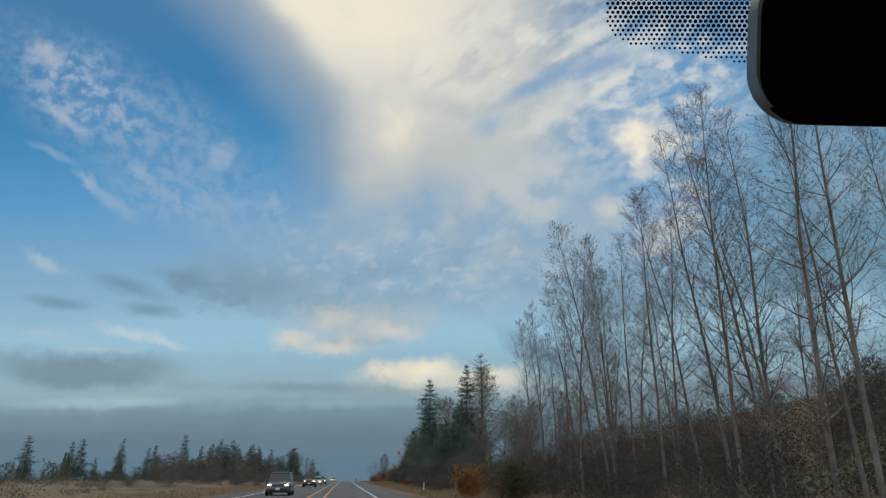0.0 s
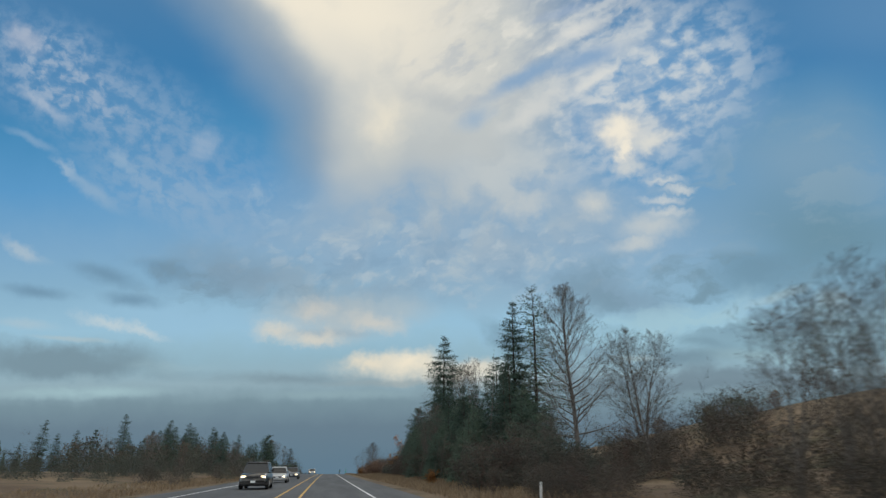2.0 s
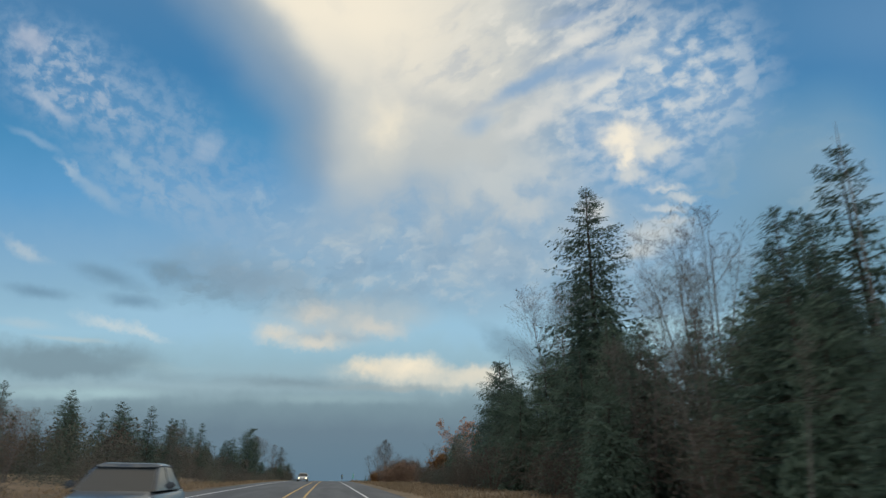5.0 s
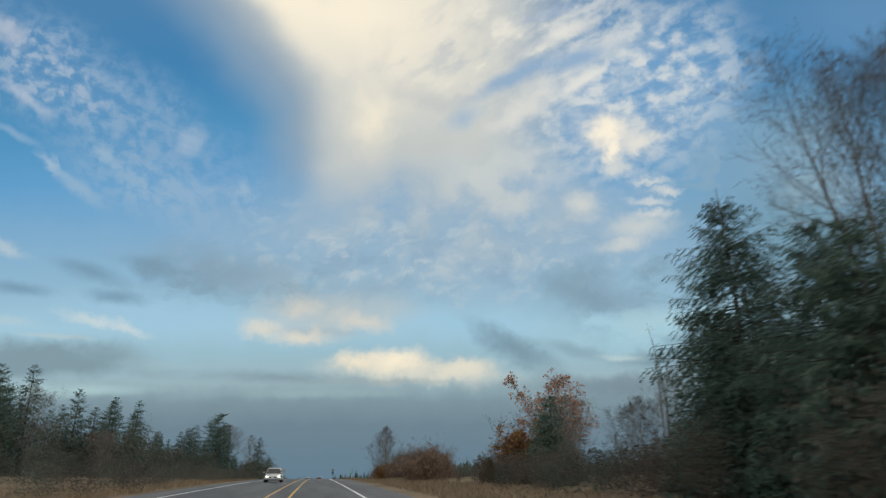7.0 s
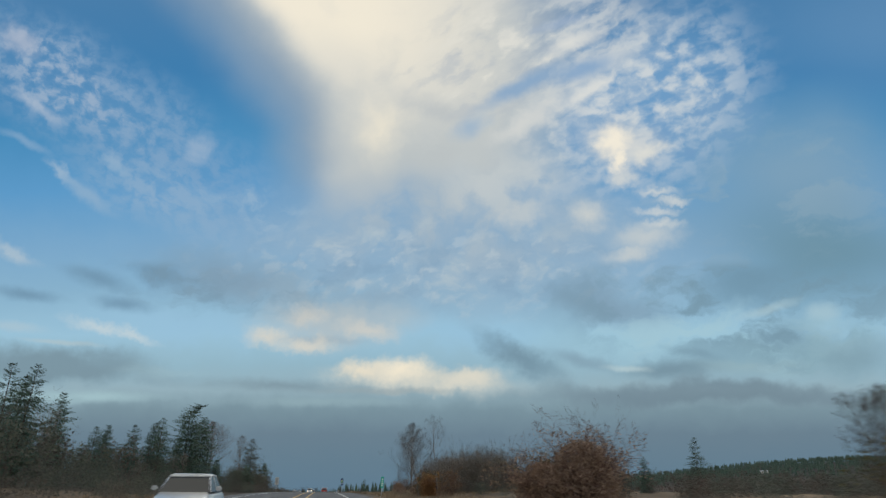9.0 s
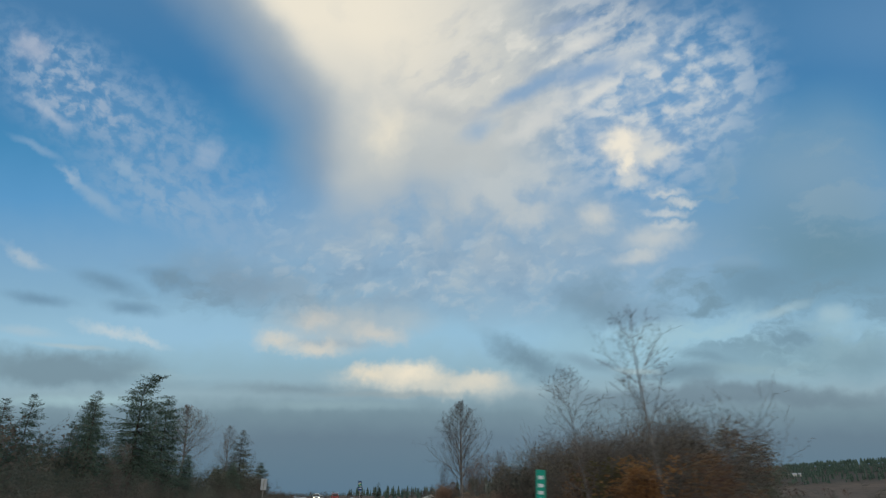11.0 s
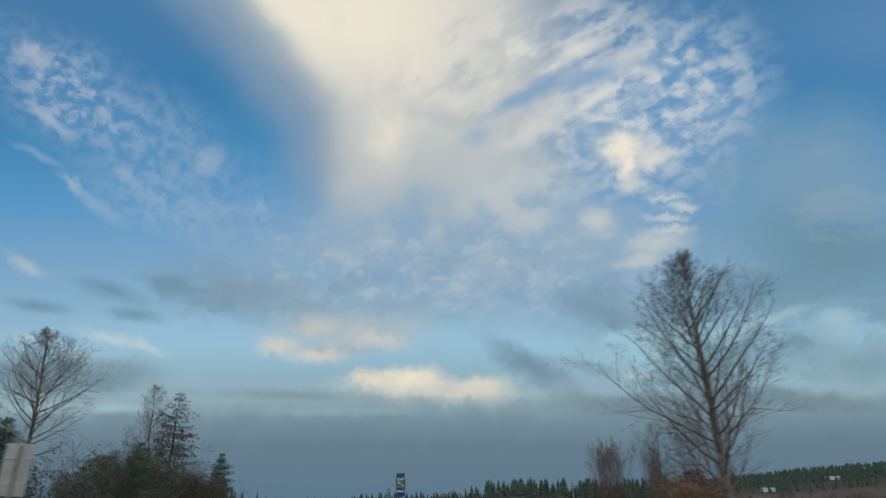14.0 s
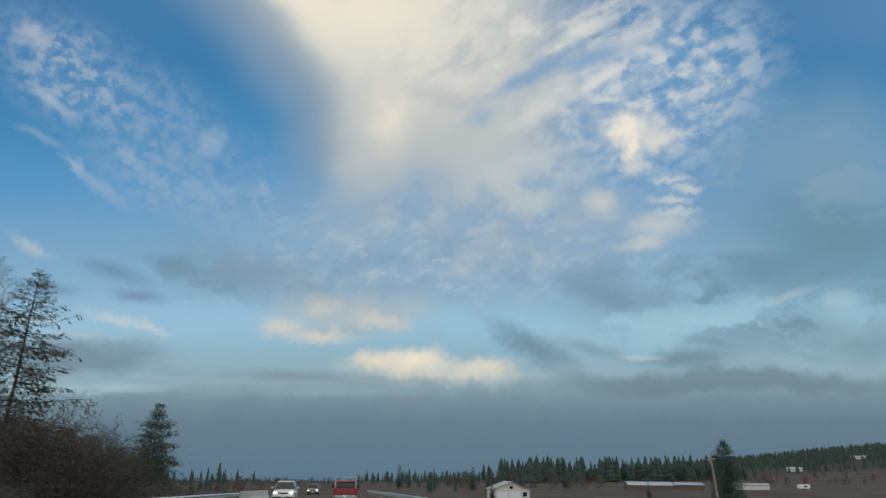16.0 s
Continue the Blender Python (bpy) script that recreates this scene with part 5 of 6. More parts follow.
thicket("distant_scrub", 21, scatter(21, 40, 44, 200, 255, 470, 0.7, 1.3), 3.2, 5.0, (DARK, RUST, DARK), 220, stems=5, label="dark scrub over the rising field")
thicket("brush_across", 12, scatter(12, 26, -130, -64, 170, 400, 1.2, 2.0), 4.2, 6.0, (DARK, GREYISH), 320, 0.18, stems=6, label="dense dark brush across the road")
stand_at(MAPLE[1], -58, 240, 0, 0.8)
stand_at(FIR[1], -70, 250, 0, 0.8)

# ---- far country ----


def far_fir(rng, h, r):
    """A small far-off conifer: a stack of ragged skirts."""
    n, k = 7, 6
    v, f = [], []
    for i in range(k):
        z0, z1 = h * (0.06 + 0.94 * i / k), h * (0.06 + 0.94 * (i + 1.5) / k)
        rr = r * (1 - i / k) ** 0.85
        c = len(v)
        v.append((0, 0, min(z1, h)))
        for j in range(n):
            a = 6.283 * j / n + i
            q = rr * rng.uniform(0.65, 1.2)
            v.append((math.cos(a) * q, math.sin(a) * q, z0 + rng.uniform(-0.03, 0.03) * h))
        for j in range(n):
            f.append((c, c + 1 + j, c + 1 + (j + 1) % n, c))
    return np.array(v), f


def far_woods(name, seed, spots, h0, h1, mat, label, kind_bush=False, stout=1.0):
    """Distant woods: many small firs, or rounded bare trees, joined."""
    rng = np.random.default_rng(seed)
    vs, fs, k = [], [], 0
    for x, y in spots:
        h = rng.uniform(h0, h1)
        if kind_bush:
            st, tw, lv = bush_parts(rng, h, h * 0.7, 3, 56, h * 0.06)
            for v, f in (st, tw, lv):
                vs.append(v + np.array([x, y, float(terrain(x, y))]))
                fs.append(f + k)
                k += len(v)
            continue
        v, f = far_fir(rng, h, h * stout * rng.uniform(0.15, 0.24))
        vs.append(v + np.array([x, y, float(terrain(x, y)) - 0.3]))
        fs.append(np.array([(a, b_, c, c) for a, b_, c, _ in f]) + k)
        k += len(v)
    v, f = np.concatenate(vs), np.concatenate(fs)
    if kind_bush:
        me = quads(name, v, f, mat)
    else:
        me = bpy.data.meshes.new(name)
        me.from_pydata([tuple(p) for p in v], [], [tuple(int(i) for i in q[:3]) for q in f])
        me.materials.append(mat)
    return tagged(new(name, me), label, "woods", kind="stuff")


rr = random.Random(8)
far_woods("far_fir_wood", 1, [(rr.uniform(165, 420), rr.uniform(1010, 1080)) for _ in range(270)], 11, 26, NEEDLE, "line of dark firs beyond the fields", stout=1.35)
far_woods("far_fir_wood", 2, [(rr.uniform(430, 1500), rr.uniform(1200, 1560)) for _ in range(2300)], 6, 11, NEEDLE, "dark wooded hillside far off", stout=1.6)
far_woods("far_fir_wood", 10, [(rr.uniform(40, 900), rr.uniform(1080, 1300)) for _ in range(500)], 6, 13, NEEDLE, "dark woods at the foot of the hill", stout=1.3)
far_woods("far_bare_wood", 11, [(rr.uniform(-160, 420), rr.uniform(830, 1010)) for _ in range(150)], 4, 8, TWIG_DARK, "dark leafless scrub between the fields", True)
# woods added over the far plain, their dark green in place of distance haze
far_woods("far_fir_wood", 3, [(rr.uniform(-1500, 1500), rr.uniform(2300, 3800)) for _ in range(900)], 7, 13, NEEDLE, "added dark woods in place of haze on the horizon")
far_woods("far_fir_wood", 4, [(road_x(y) + rr.uniform(26, 80), y) for y in [rr.uniform(640, 840) for _ in range(14)]], 7, 12, NEEDLE, "scattered firs beside the road far ahead")
far_woods("far_fir_wood", 5, [(rr.uniform(-260, -40), rr.uniform(640, 900)) for _ in range(70)], 7, 13, NEEDLE, "firs beyond the road far ahead")
far_woods("far_fir_wood", 6, [(rr.uniform(-420, -130), rr.uniform(250, 640)) for _ in range(150)], 9, 16, NEEDLE, "dark woods behind the brush")
far_woods("far_bare_wood", 7, [(road_x(y) + rr.uniform(60, 170), y) for y in [rr.uniform(760, 980) for _ in range(40)]], 8, 14, TWIG, "leafless brownish trees beyond the fields", True)
far_woods("far_bare_wood", 8, [(road_x(y) + rr.uniform(-70, -20), y) for y in [rr.uniform(560, 800) for _ in range(34)]], 3, 7, TWIG_RED, "reddish leafless scrub beyond the road", True)
far_woods("far_bare_wood", 9, [(rr.uniform(220, 520), rr.uniform(800, 1000)) for _ in range(40)], 6, 10, TWIG_RED, "leafless brownish trees beyond the fields", True)
big_fir = conifer(121, 20.0, 7.6, base=0.03, gaps=0.08, dense=1.0, fill=6000, cedar=True, mat=NEEDLE, label="large dark fir standing alone in the field")
big_fir.matrix_basis = Matrix.Translation((143.4, 616, float(terrain(143.4, 616)) - 0.2))
for l, y, s in ((62, 724, 0.8), (27, 747, 0.85), (128, 780, 0.9), (36, 560, 0.3), (96, 600, 0.35)):
    copy_at(FIR[1], l, y, 30 * s, s)

# ---- farm buildings ----
CREAM = blended("cream painted boards", (0.62, 0.60, 0.54), (0.70, 0.68, 0.62), 0.8, 0.7, 6.0, 0.2)
PALE_ROOF = blended("pale metal roofing", (0.26, 0.29, 0.32), (0.36, 0.39, 0.42), 0.4, 0.8, 8.0, 0.2)
GREY_ROOF = blended("grey shingle roofing", (0.30, 0.30, 0.30), (0.42, 0.42, 0.41), 0.8, 0.8)
BLUE_ROOF = blended("blue metal roofing", (0.06, 0.14, 0.22), (0.10, 0.20, 0.30), 0.5, 0.5)
WHITE_PAINT = flat("white paint", (0.74, 0.75, 0.75), 0.45)
DARK_GLASS = flat("dark window glass", (0.02, 0.025, 0.03), 0.08, 0.0, 0.6)
BROWN_WOOD = blended("weathered brown timber", (0.10, 0.075, 0.055), (0.20, 0.155, 0.115), 2.0)


def gabled(name, wide, deep, wall_h, rise, wall_mat, roof_mat, label, openings=(), overhang=0.4):
    """A plain house with its gable to the front: walls, two roof slopes, and doors or windows on the front."""
    root = new(name)
    bm = bmesh.new()
    w, d = wide / 2, deep / 2
    front = [bm.verts.new(p) for p in ((-w, -d, -1.5), (w, -d, -1.5), (w, -d, wall_h), (0, -d, wall_h + rise), (-w, -d, wall_h))]
    back = [bm.verts.new((v.co.x, d, v.co.z)) for v in front]
    bm.faces.new(front)
    bm.faces.new(back[::-1])
    for i in range(5):
        if i not in (2, 3):
            j = (i + 1) % 5
            bm.faces.new((front[i], back[i], back[j], front[j]))
    part("wall", bm, wall_mat, root)
    for s in (-1, 1):
        bm = bmesh.new()
        x1, z1 = s * (w + overhang), wall_h - overhang * rise / w
        corners = [(0, wall_h + rise), (x1, z1), (x1, z1 + 0.16), (0, wall_h + rise + 0.18)]
        a = [bm.verts.new((x, -d - overhang, z + 0.02)) for x, z in corners]
        c = [bm.verts.new((x, d + overhang, z + 0.02)) for x, z in corners]
        bm.faces.new(a), bm.faces.new(c[::-1])
        for i in range(4):
            bm.faces.new((a[i], c[i], c[(i + 1) % 4], a[(i + 1) % 4]))
        part("roof", bm, roof_mat, root)
    for nm, x0, x1, z0, z1, mat in openings:
        o = part(nm, boxed(x0, x1, -d - 0.06, -d + 0.04, z0, z1, bevel=0.02), mat, root)
        if nm == "window":
            part("frame", box(boxed(x0 - 0.08, x1 + 0.08, -d - 0.08, -d + 0.02, z0 - 0.1, z0), x0 - 0.08, x1 + 0.08, -d - 0.08, -d + 0.02, z1, z1 + 0.1), WHITE_PAINT, o)
    return tagged(root, label, "house")


def set_down(ob, x, y, turn):
    ob.matrix_basis = pose(x, y, float(terrain(x, y)), 0, 0, turn)
    return ob


set_down(gabled("farmhouse", 9.0, 11.0, 2.5, 1.7, CREAM, GREY_ROOF, "cream gabled garage house with white doors", (
    ("door", -3.6, -1.0, 0.0, 2.1, WHITE_PAINT), ("door", -0.4, 2.2, 0.0, 2.1, WHITE_PAINT), ("window", 2.8, 3.8, 1.0, 2.0, DARK_GLASS), ("window", -0.4, 0.4, 2.7, 3.4, DARK_GLASS))), 49.5, 565, -6)
set_down(gabled("barn", 11.0, 24.0, 2.6, 1.6, BROWN_WOOD, PALE_ROOF, "long low barn with a pale metal roof", (("door", -2.0, 2.0, 0.0, 2.4, DARK_GLASS),)), 178.9, 745, 78)
set_down(gabled("shed", 8.0, 16.0, 2.6, 1.2, BROWN_WOOD, BLUE_ROOF, "low shed with a blue metal roof"), 206, 752, 80)
set_down(gabled("mobile_home", 5.0, 19.0, 2.7, 0.7, CREAM, PALE_ROOF, "long pale mobile home in the field", (("window", -1.0, 1.0, 1.0, 2.0, DARK_GLASS),)), 243, 748, 76)
set_down(gabled("hill_house", 9.0, 16.0, 3.0, 2.0, CREAM, PALE_ROOF, "pale house on the wooded hill", (("window", -1.0, 1.0, 1.0, 2.2, DARK_GLASS),)), 560, 1120, 60)
set_down(gabled("hill_house", 9.0, 20.0, 3.0, 2.0, CREAM, PALE_ROOF, "pale house on the wooded hill", (("window", -1.0, 1.0, 1.0, 2.2, DARK_GLASS),)), 760, 1240, 40)


def camper():
    """A white caravan with a rounded shell, a window band, a door and two wheels."""
    root = new("caravan")
    bm = bmesh.new()
    box(bm, -1.2, 1.2, -3.4, 3.4, 0.5, 3.0, bevel=0.45)
    part("body", bm, WHITE_PAINT, root)
    part("window", boxed(-1.23, -1.19, -1.6, 0.2, 1.6, 2.3), DARK_GLASS, root)
    part("door", boxed(-1.24, -1.2, 0.9, 1.6, 0.7, 2.5), CREAM, root)
    for s in (-1.1, 1.1):
        bm = bmesh.new()
        bmesh.ops.create_cone(bm, cap_ends=True, segments=16, radius1=0.35, radius2=0.35, depth=0.22, matrix=pose(s, 0, 0.35, 0, 90, 0))
        part("wheel", bm, RUBBER, root)
    return tagged(root, "white caravan with rounded ends in the field", "caravan")


RUBBER = flat("black rubber", (0.018, 0.018, 0.019), 0.8)
STEEL = blended("galvanised steel", (0.42, 0.44, 0.46), (0.56, 0.58, 0.60), 3.0, 0.42, 6.0, 0.25, 0.8)
POST_GREY = blended("weathered grey post wood", (0.24, 0.23, 0.21), (0.36, 0.34, 0.31), 3.0)
set_down(camper(), 272, 742, 80)
pole = new("utility_pole")
bm = bmesh.new()
bmesh.ops.create_cone(bm, cap_ends=True, segments=10, radius1=0.14, radius2=0.1, depth=8.0, matrix=Matrix.Translation((0, 0, 3.4)))
part("pole", bm, POST_GREY, pole)
part("cross_arm", boxed(-0.7, 0.7, -0.06, 0.06, 6.7, 6.84, bevel=0.01), POST_GREY, pole)
tagged(pole, "pale leaning wooden utility pole in the field", "pole")
x, y, z = on_ground(46.5, 477)
pole.matrix_basis = pose(x, y, z - 0.2, 0, -5, 20)

# ---- guard rails ----


def guard_rail(l, y0, y1, toward):
    """A steel beam with its folded face to the road, on square posts."""
    root = new("guard_rail")
    ys = np.arange(y0, y1 + 0.1, 4.0)
    prof = [(0.0, 0.42), (0.05, 0.46), (0.05, 0.53), (0.0, 0.57), (0.05, 0.61), (0.05, 0.68), (0.0, 0.72)]
    v, f = [], []
    for i, y in enumerate(ys):
        for a, z in prof:
            v.append((road_x(y) + l + toward * a, y, road_z(y) + z))
        for a, z in prof[::-1]:
            v.append((road_x(y) + l + toward * (a - 0.012), y, road_z(y) + z))
        if i:
            k, n = 14 * i, 14
            for j in range(n):
                f.append((k - n + j, k - n + (j + 1) % n, k + (j + 1) % n, k + j))
    me = quads("beam", np.array(v), np.array(f), STEEL)
    under("beam", me, root)
    for y in ys[::1]:
        part("post", boxed(road_x(y) + l - toward * 0.16 - 0.06, road_x(y) + l - toward * 0.16 + 0.06, y - 0.08, y + 0.08, road_z(y) - 0.9, road_z(y) + 0.74, bevel=0.01), POST_GREY, root)
    return tagged(root, "galvanised steel guard rail on short posts", "guard rail")


guard_rail(4.4, 424, 520, -1)
guard_rail(-8.1, 420, 456, 1)
CONCRETE = blended("pale concrete", (0.38, 0.38, 0.36), (0.50, 0.49, 0.46), 1.2)
barrier = new("concrete_barrier")
bm = bmesh.new()
ring = [(-0.3, -0.3), (0.3, -0.3), (0.26, 0.12), (0.12, 0.34), (0.08, 0.84), (-0.08, 0.84), (-0.12, 0.34), (-0.26, 0.12)]
rows_b = [[bm.verts.new((road_x(y) - 8.0 + a, y, road_z(y) + c)) for a, c in ring] for y in (456.4, 476.0)]
bm.faces.new(rows_b[0]), bm.faces.new(rows_b[1][::-1])
for i in range(8):
    bm.faces.new((rows_b[0][i], rows_b[1][i], rows_b[1][(i + 1) % 8], rows_b[0][(i + 1) % 8]))
part("body", bm, CONCRETE, barrier)
tagged(barrier, "pale concrete barrier at the road edge", "barrier")

# ---- signs ----
NAVY = flat("navy sign face", (0.012, 0.03, 0.10), 0.4)
SIGN_BLUE = flat("blue sign face", (0.02, 0.09, 0.24), 0.4)
SIGN_GREEN = flat("green picture on sign", (0.01, 0.22, 0.10), 0.4)
MARKER_GREEN = flat("green marker sign face", (0.0, 0.28, 0.20), 0.4)
SIGN_SAND = flat("sand-coloured picture on sign", (0.46, 0.44, 0.38), 0.4)
SIGN_WHITE = flat("white sign lettering", (0.62, 0.66, 0.68), 0.4)
SIGN_BACK = blended("bare aluminium", (0.34, 0.36, 0.37), (0.44, 0.46, 0.47), 2.0, 0.5, 6.0, 0.2, 0.4)


def plate(bm, pts, y0, y1):
    a = [bm.verts.new((x, y0, z)) for x, z in pts]
    c = [bm.verts.new((x, y1, z)) for x, z in pts]
    bm.faces.new(a), bm.faces.new(c[::-1])
    for i in range(len(pts)):
        bm.faces.new((a[i], c[i], c[(i + 1) % len(pts)], a[(i + 1) % len(pts)]))
    return bm


def route_sign(l, y):
    """A tall blue route sign of three panels on a timber post."""
    root = new("route_sign")
    part("post", boxed(-0.06, 0.06, 0.0, 0.12, -0.4, 3.5, bevel=0.01), POST_GREY, root)
    top = part("panel", boxed(-0.32, 0.32, -0.03, -0.005, 3.27, 3.52, bevel=0.004), NAVY, root, "navy top panel")
    part("lettering", boxed(-0.22, 0.22, -0.036, -0.03, 3.36, 3.44), SIGN_BLUE, top)
    mid = part("panel", boxed(-0.35, 0.35, -0.03, -0.005, 2.33, 3.23, bevel=0.004), NAVY, root, "picture panel with a road over a green hill")
    part("picture", plate(bmesh.new(), [(-0.27, 2.5), (0.27, 2.5), (0.27, 3.16), (-0.27, 3.16)], -0.036, -0.03), SIGN_SAND, mid)
    part("hill", plate(bmesh.new(), [(-0.27, 2.62), (-0.1, 2.52), (0.05, 2.52), (0.13, 2.62), (-0.27, 2.82)], -0.041, -0.036), SIGN_GREEN, mid)
    part("hill", plate(bmesh.new(), [(-0.16, 2.84), (0.27, 2.66), (0.27, 3.06), (0.1, 3.02), (-0.27, 3.02), (-0.27, 2.97), (0.04, 2.95)], -0.041, -0.036), SIGN_GREEN, mid)
    part("lettering", boxed(-0.24, 0.24, -0.036, -0.03, 2.38, 2.46), SIGN_BLUE, mid)
    low = part("panel", boxed(-0.33, 0.33, -0.03, -0.005, 1.82, 2.29, bevel=0.004), SIGN_BLUE, root, "blue lower panel")
    part("lettering", boxed(-0.26, 0.26, -0.036, -0.03, 2.16, 2.24), SIGN_WHITE, low)
    part("lettering", boxed(-0.24, 0.24, -0.036, -0.03, 1.98, 2.09), NAVY, low)
    part("lettering", boxed(-0.24, 0.24, -0.036, -0.03, 1.87, 1.93), NAVY, low)
    tagged(root, "blue scenic route sign of three panels on a post", "sign")
    x, yy, z = on_ground(l, y)
    root.matrix_basis = pose(x, yy, z - 0.1, 0, -2, 0)


route_sign(5.0, 402)
root = new("road_sign")
part("post", boxed(-0.05, 0.05, -0.09, -0.01, -0.4, 2.9, bevel=0.008), POST_GREY, root)
part("panel", boxed(-0.40, 0.40, 0.0, 0.012, 1.45, 2.95, bevel=0.004), SIGN_BACK, root)
part("brace", boxed(-0.34, 0.34, -0.03, 0.0, 1.8, 1.85), STEEL, root)
part("brace", boxed(-0.34, 0.34, -0.03, 0.0, 2.5, 2.55), STEEL, root)
tagged(root, "grey back of a tall road sign on a post", "sign")
x, y, z = on_ground(-9.6, 372)
root.matrix_basis = pose(x, y, z, 0, 1, 0)
root = new("marker_sign")
part("post", boxed(-0.03, 0.03, 0.012, 0.05, -0.3, 1.9, bevel=0.006), STEEL, root)
panel = part("panel", boxed(-0.15, 0.15, 0.0, 0.01, 0.85, 1.95, bevel=0.004), MARKER_GREEN, root)
for z0 in (1.05, 1.25, 1.45, 1.68):
    part("lettering", boxed(-0.08, 0.08, -0.005, 0.0, z0, z0 + 0.1), SIGN_WHITE, panel)
tagged(root, "narrow green distance marker on a steel post", "sign")
x, y, z = on_ground(6.2, 294.5)
root.matrix_basis = pose(x, y, z, 0, 2, -4)


def delineator(l, y):
    root = new("marker_post")
    part("post", boxed(-0.045, 0.045, -0.02, 0.02, -0.3, 1.1, bevel=0.008), WHITE_PAINT, root)
    part("reflector", boxed(-0.035, 0.035, -0.028, -0.02, 0.92, 1.05, bevel=0.004), SIGN_WHITE, root)
    tagged(root, "slim white marker post on the verge", "marker post")
    x, yy, z = on_ground(l, y)
    root.matrix_basis = pose(x, yy, z, 0, 3, 0)


delineator(9.6, 79)

# ---- dry grass on the verges ----


def verge_grass(name, seed, n, l0, l1, y0, y1, h, label):
    g = np.random.default_rng(seed)
    y = g.uniform(y0, y1, n)
    l = g.uniform(l0, l1, n)
    x = l + np.array([road_x(v) for v in y])
    z = terrain(x, y) - 0.02
    along = unit(np.stack([g.normal(0, 0.35, n), g.normal(0, 0.35, n), np.ones(n)], 1))
    side = unit(np.cross(along, g.normal(size=(n, 3))))
    s = h * g.uniform(0.5, 1.3, n)
    v, f = blades(np.stack([x, y, z], 1), along, side, s, 0.03 + 0.05 * g.random(n))
    tagged(new(name, quads(name, v, f, STRAW)), label, "grass", kind="stuff")


verge_grass("verge_grass", 1, 26000, 6.0, 15.0, 12, 300, 0.42, "dry straw-coloured grass on the verge")
verge_grass("verge_grass", 2, 12000, -19.0, -9.8, 30, 300, 0.42, "dry straw-coloured grass on the verge")
verge_grass("verge_grass", 3, 14000, 6.0, 24.0, 300, 470, 0.45, "dry straw-coloured grass on the verge")

# ---- vehicles ----
CHROME = flat("bright metal trim", (0.55, 0.56, 0.57), 0.25, 0.9)
LAMP_WHITE = shining("lit headlamp", (1.0, 0.80, 0.48), 5.0)
LAMP_RED = flat("red lamp lens", (0.35, 0.02, 0.015), 0.25)
BLACK_TRIM = flat("black plastic trim", (0.02, 0.02, 0.022), 0.5)


def glossy(name, colour):
    m, w, b = material(name, 0.28, 0.25, 0.5)
    p = where(w)
    dust = w.noise(p, 3.0, 5.0, 0.6)
    w.l.new(w.mix(w.span(dust, 0.45, 0.8, 0.0, 0.35), (*colour, 1), (0.16, 0.15, 0.13, 1)), b.inputs["Base Color"])
    b.inputs["Coat Weight"].default_value = 0.5
    return m


def window_glass(name):
    m, w, b = material(name, 0.06, 0.0, 0.35)
    b.inputs["Base Color"].default_value = (0.02, 0.024, 0.028, 1)
    return m


CAR_GLASS = window_glass("tinted car glass")


def loft(stations, cap=True):
    """A shell through rounded cross sections (y, half width low, half width high, z low, z high)."""
    bm = bmesh.new()
    rings = []
    for y, wl, wh, z0, z1 in stations:
        c = min(0.12, (z1 - z0) * 0.3)
        ring = [(-wl * 0.86, z0), (wl * 0.86, z0), (wl, z0 + c), (wl * 0.5 + wh * 0.5, (z0 + z1) / 2), (wh, z1 - c), (wh * 0.84, z1), (-wh * 0.84, z1), (-wh, z1 - c), (-wl * 0.5 - wh * 0.5, (z0 + z1) / 2), (-wl, z0 + c)]
        rings.append([bm.verts.new((x, y, z)) for x, z in ring])
    for a, c in zip(rings, rings[1:]):
        for i in range(10):
            j = (i + 1) % 10
            bm.faces.new((a[i], a[j], c[j], c[i]))
    if cap:
        bm.faces.new(rings[0][::-1]), bm.faces.new(rings[-1])
    return bm


def slab(bm, pts, thick):
    """A thin pane through four corners, thickened along its normal."""
    vs = [Vector(p) for p in pts]
    nrm = (vs[1] - vs[0]).cross(vs[3] - vs[0]).normalized() * thick
    a = [bm.verts.new(v) for v in vs]
    c = [bm.verts.new(v + nrm) for v in vs]
    bm.faces.new(a[::-1]), bm.faces.new(c)
    for i in range(4):
        j = (i + 1) % 4
        bm.faces.new((a[i], a[j], c[j], c[i]))
    return bm


def wheel(root, x, y, r=0.33, wide=0.22):
    hub = new("wheel")
    hub.parent = root
    hub.location = (x, y, r)
    bm = bmesh.new()
    bmesh.ops.create_cone(bm, cap_ends=True, segments=24, radius1=r, radius2=r, depth=wide, matrix=pose(0, 0, 0, 0, 90, 0))
    bmesh.ops.bevel(bm, geom=[e for e in bm.edges if e.calc_length() < r * 0.4 and abs(e.verts[0].co.x - e.verts[1].co.x) < 0.01], offset=0.03, segments=2, affect="EDGES")
    part("tyre", bm, RUBBER, hub)
    bm = bmesh.new()
    s = 1 if x > 0 else -1
    bmesh.ops.create_cone(bm, cap_ends=True, segments=20, radius1=r * 0.62, radius2=r * 0.58, depth=0.04, matrix=pose(s * (wide / 2 + 0.005), 0, 0, 0, 90, 0))
    for k in range(5):
        a = k * 72
        m = pose(s * (wide / 2 + 0.03), 0, 0) @ pose(0, 0, 0, a, 0, 0)
        bmesh.ops.create_cube(bm, size=1.0, matrix=m @ Matrix.Translation((0, 0, r * 0.3)) @ Matrix.Diagonal((0.02, r * 0.14, r * 0.5, 1)))
    part("rim", bm, STEEL, hub)


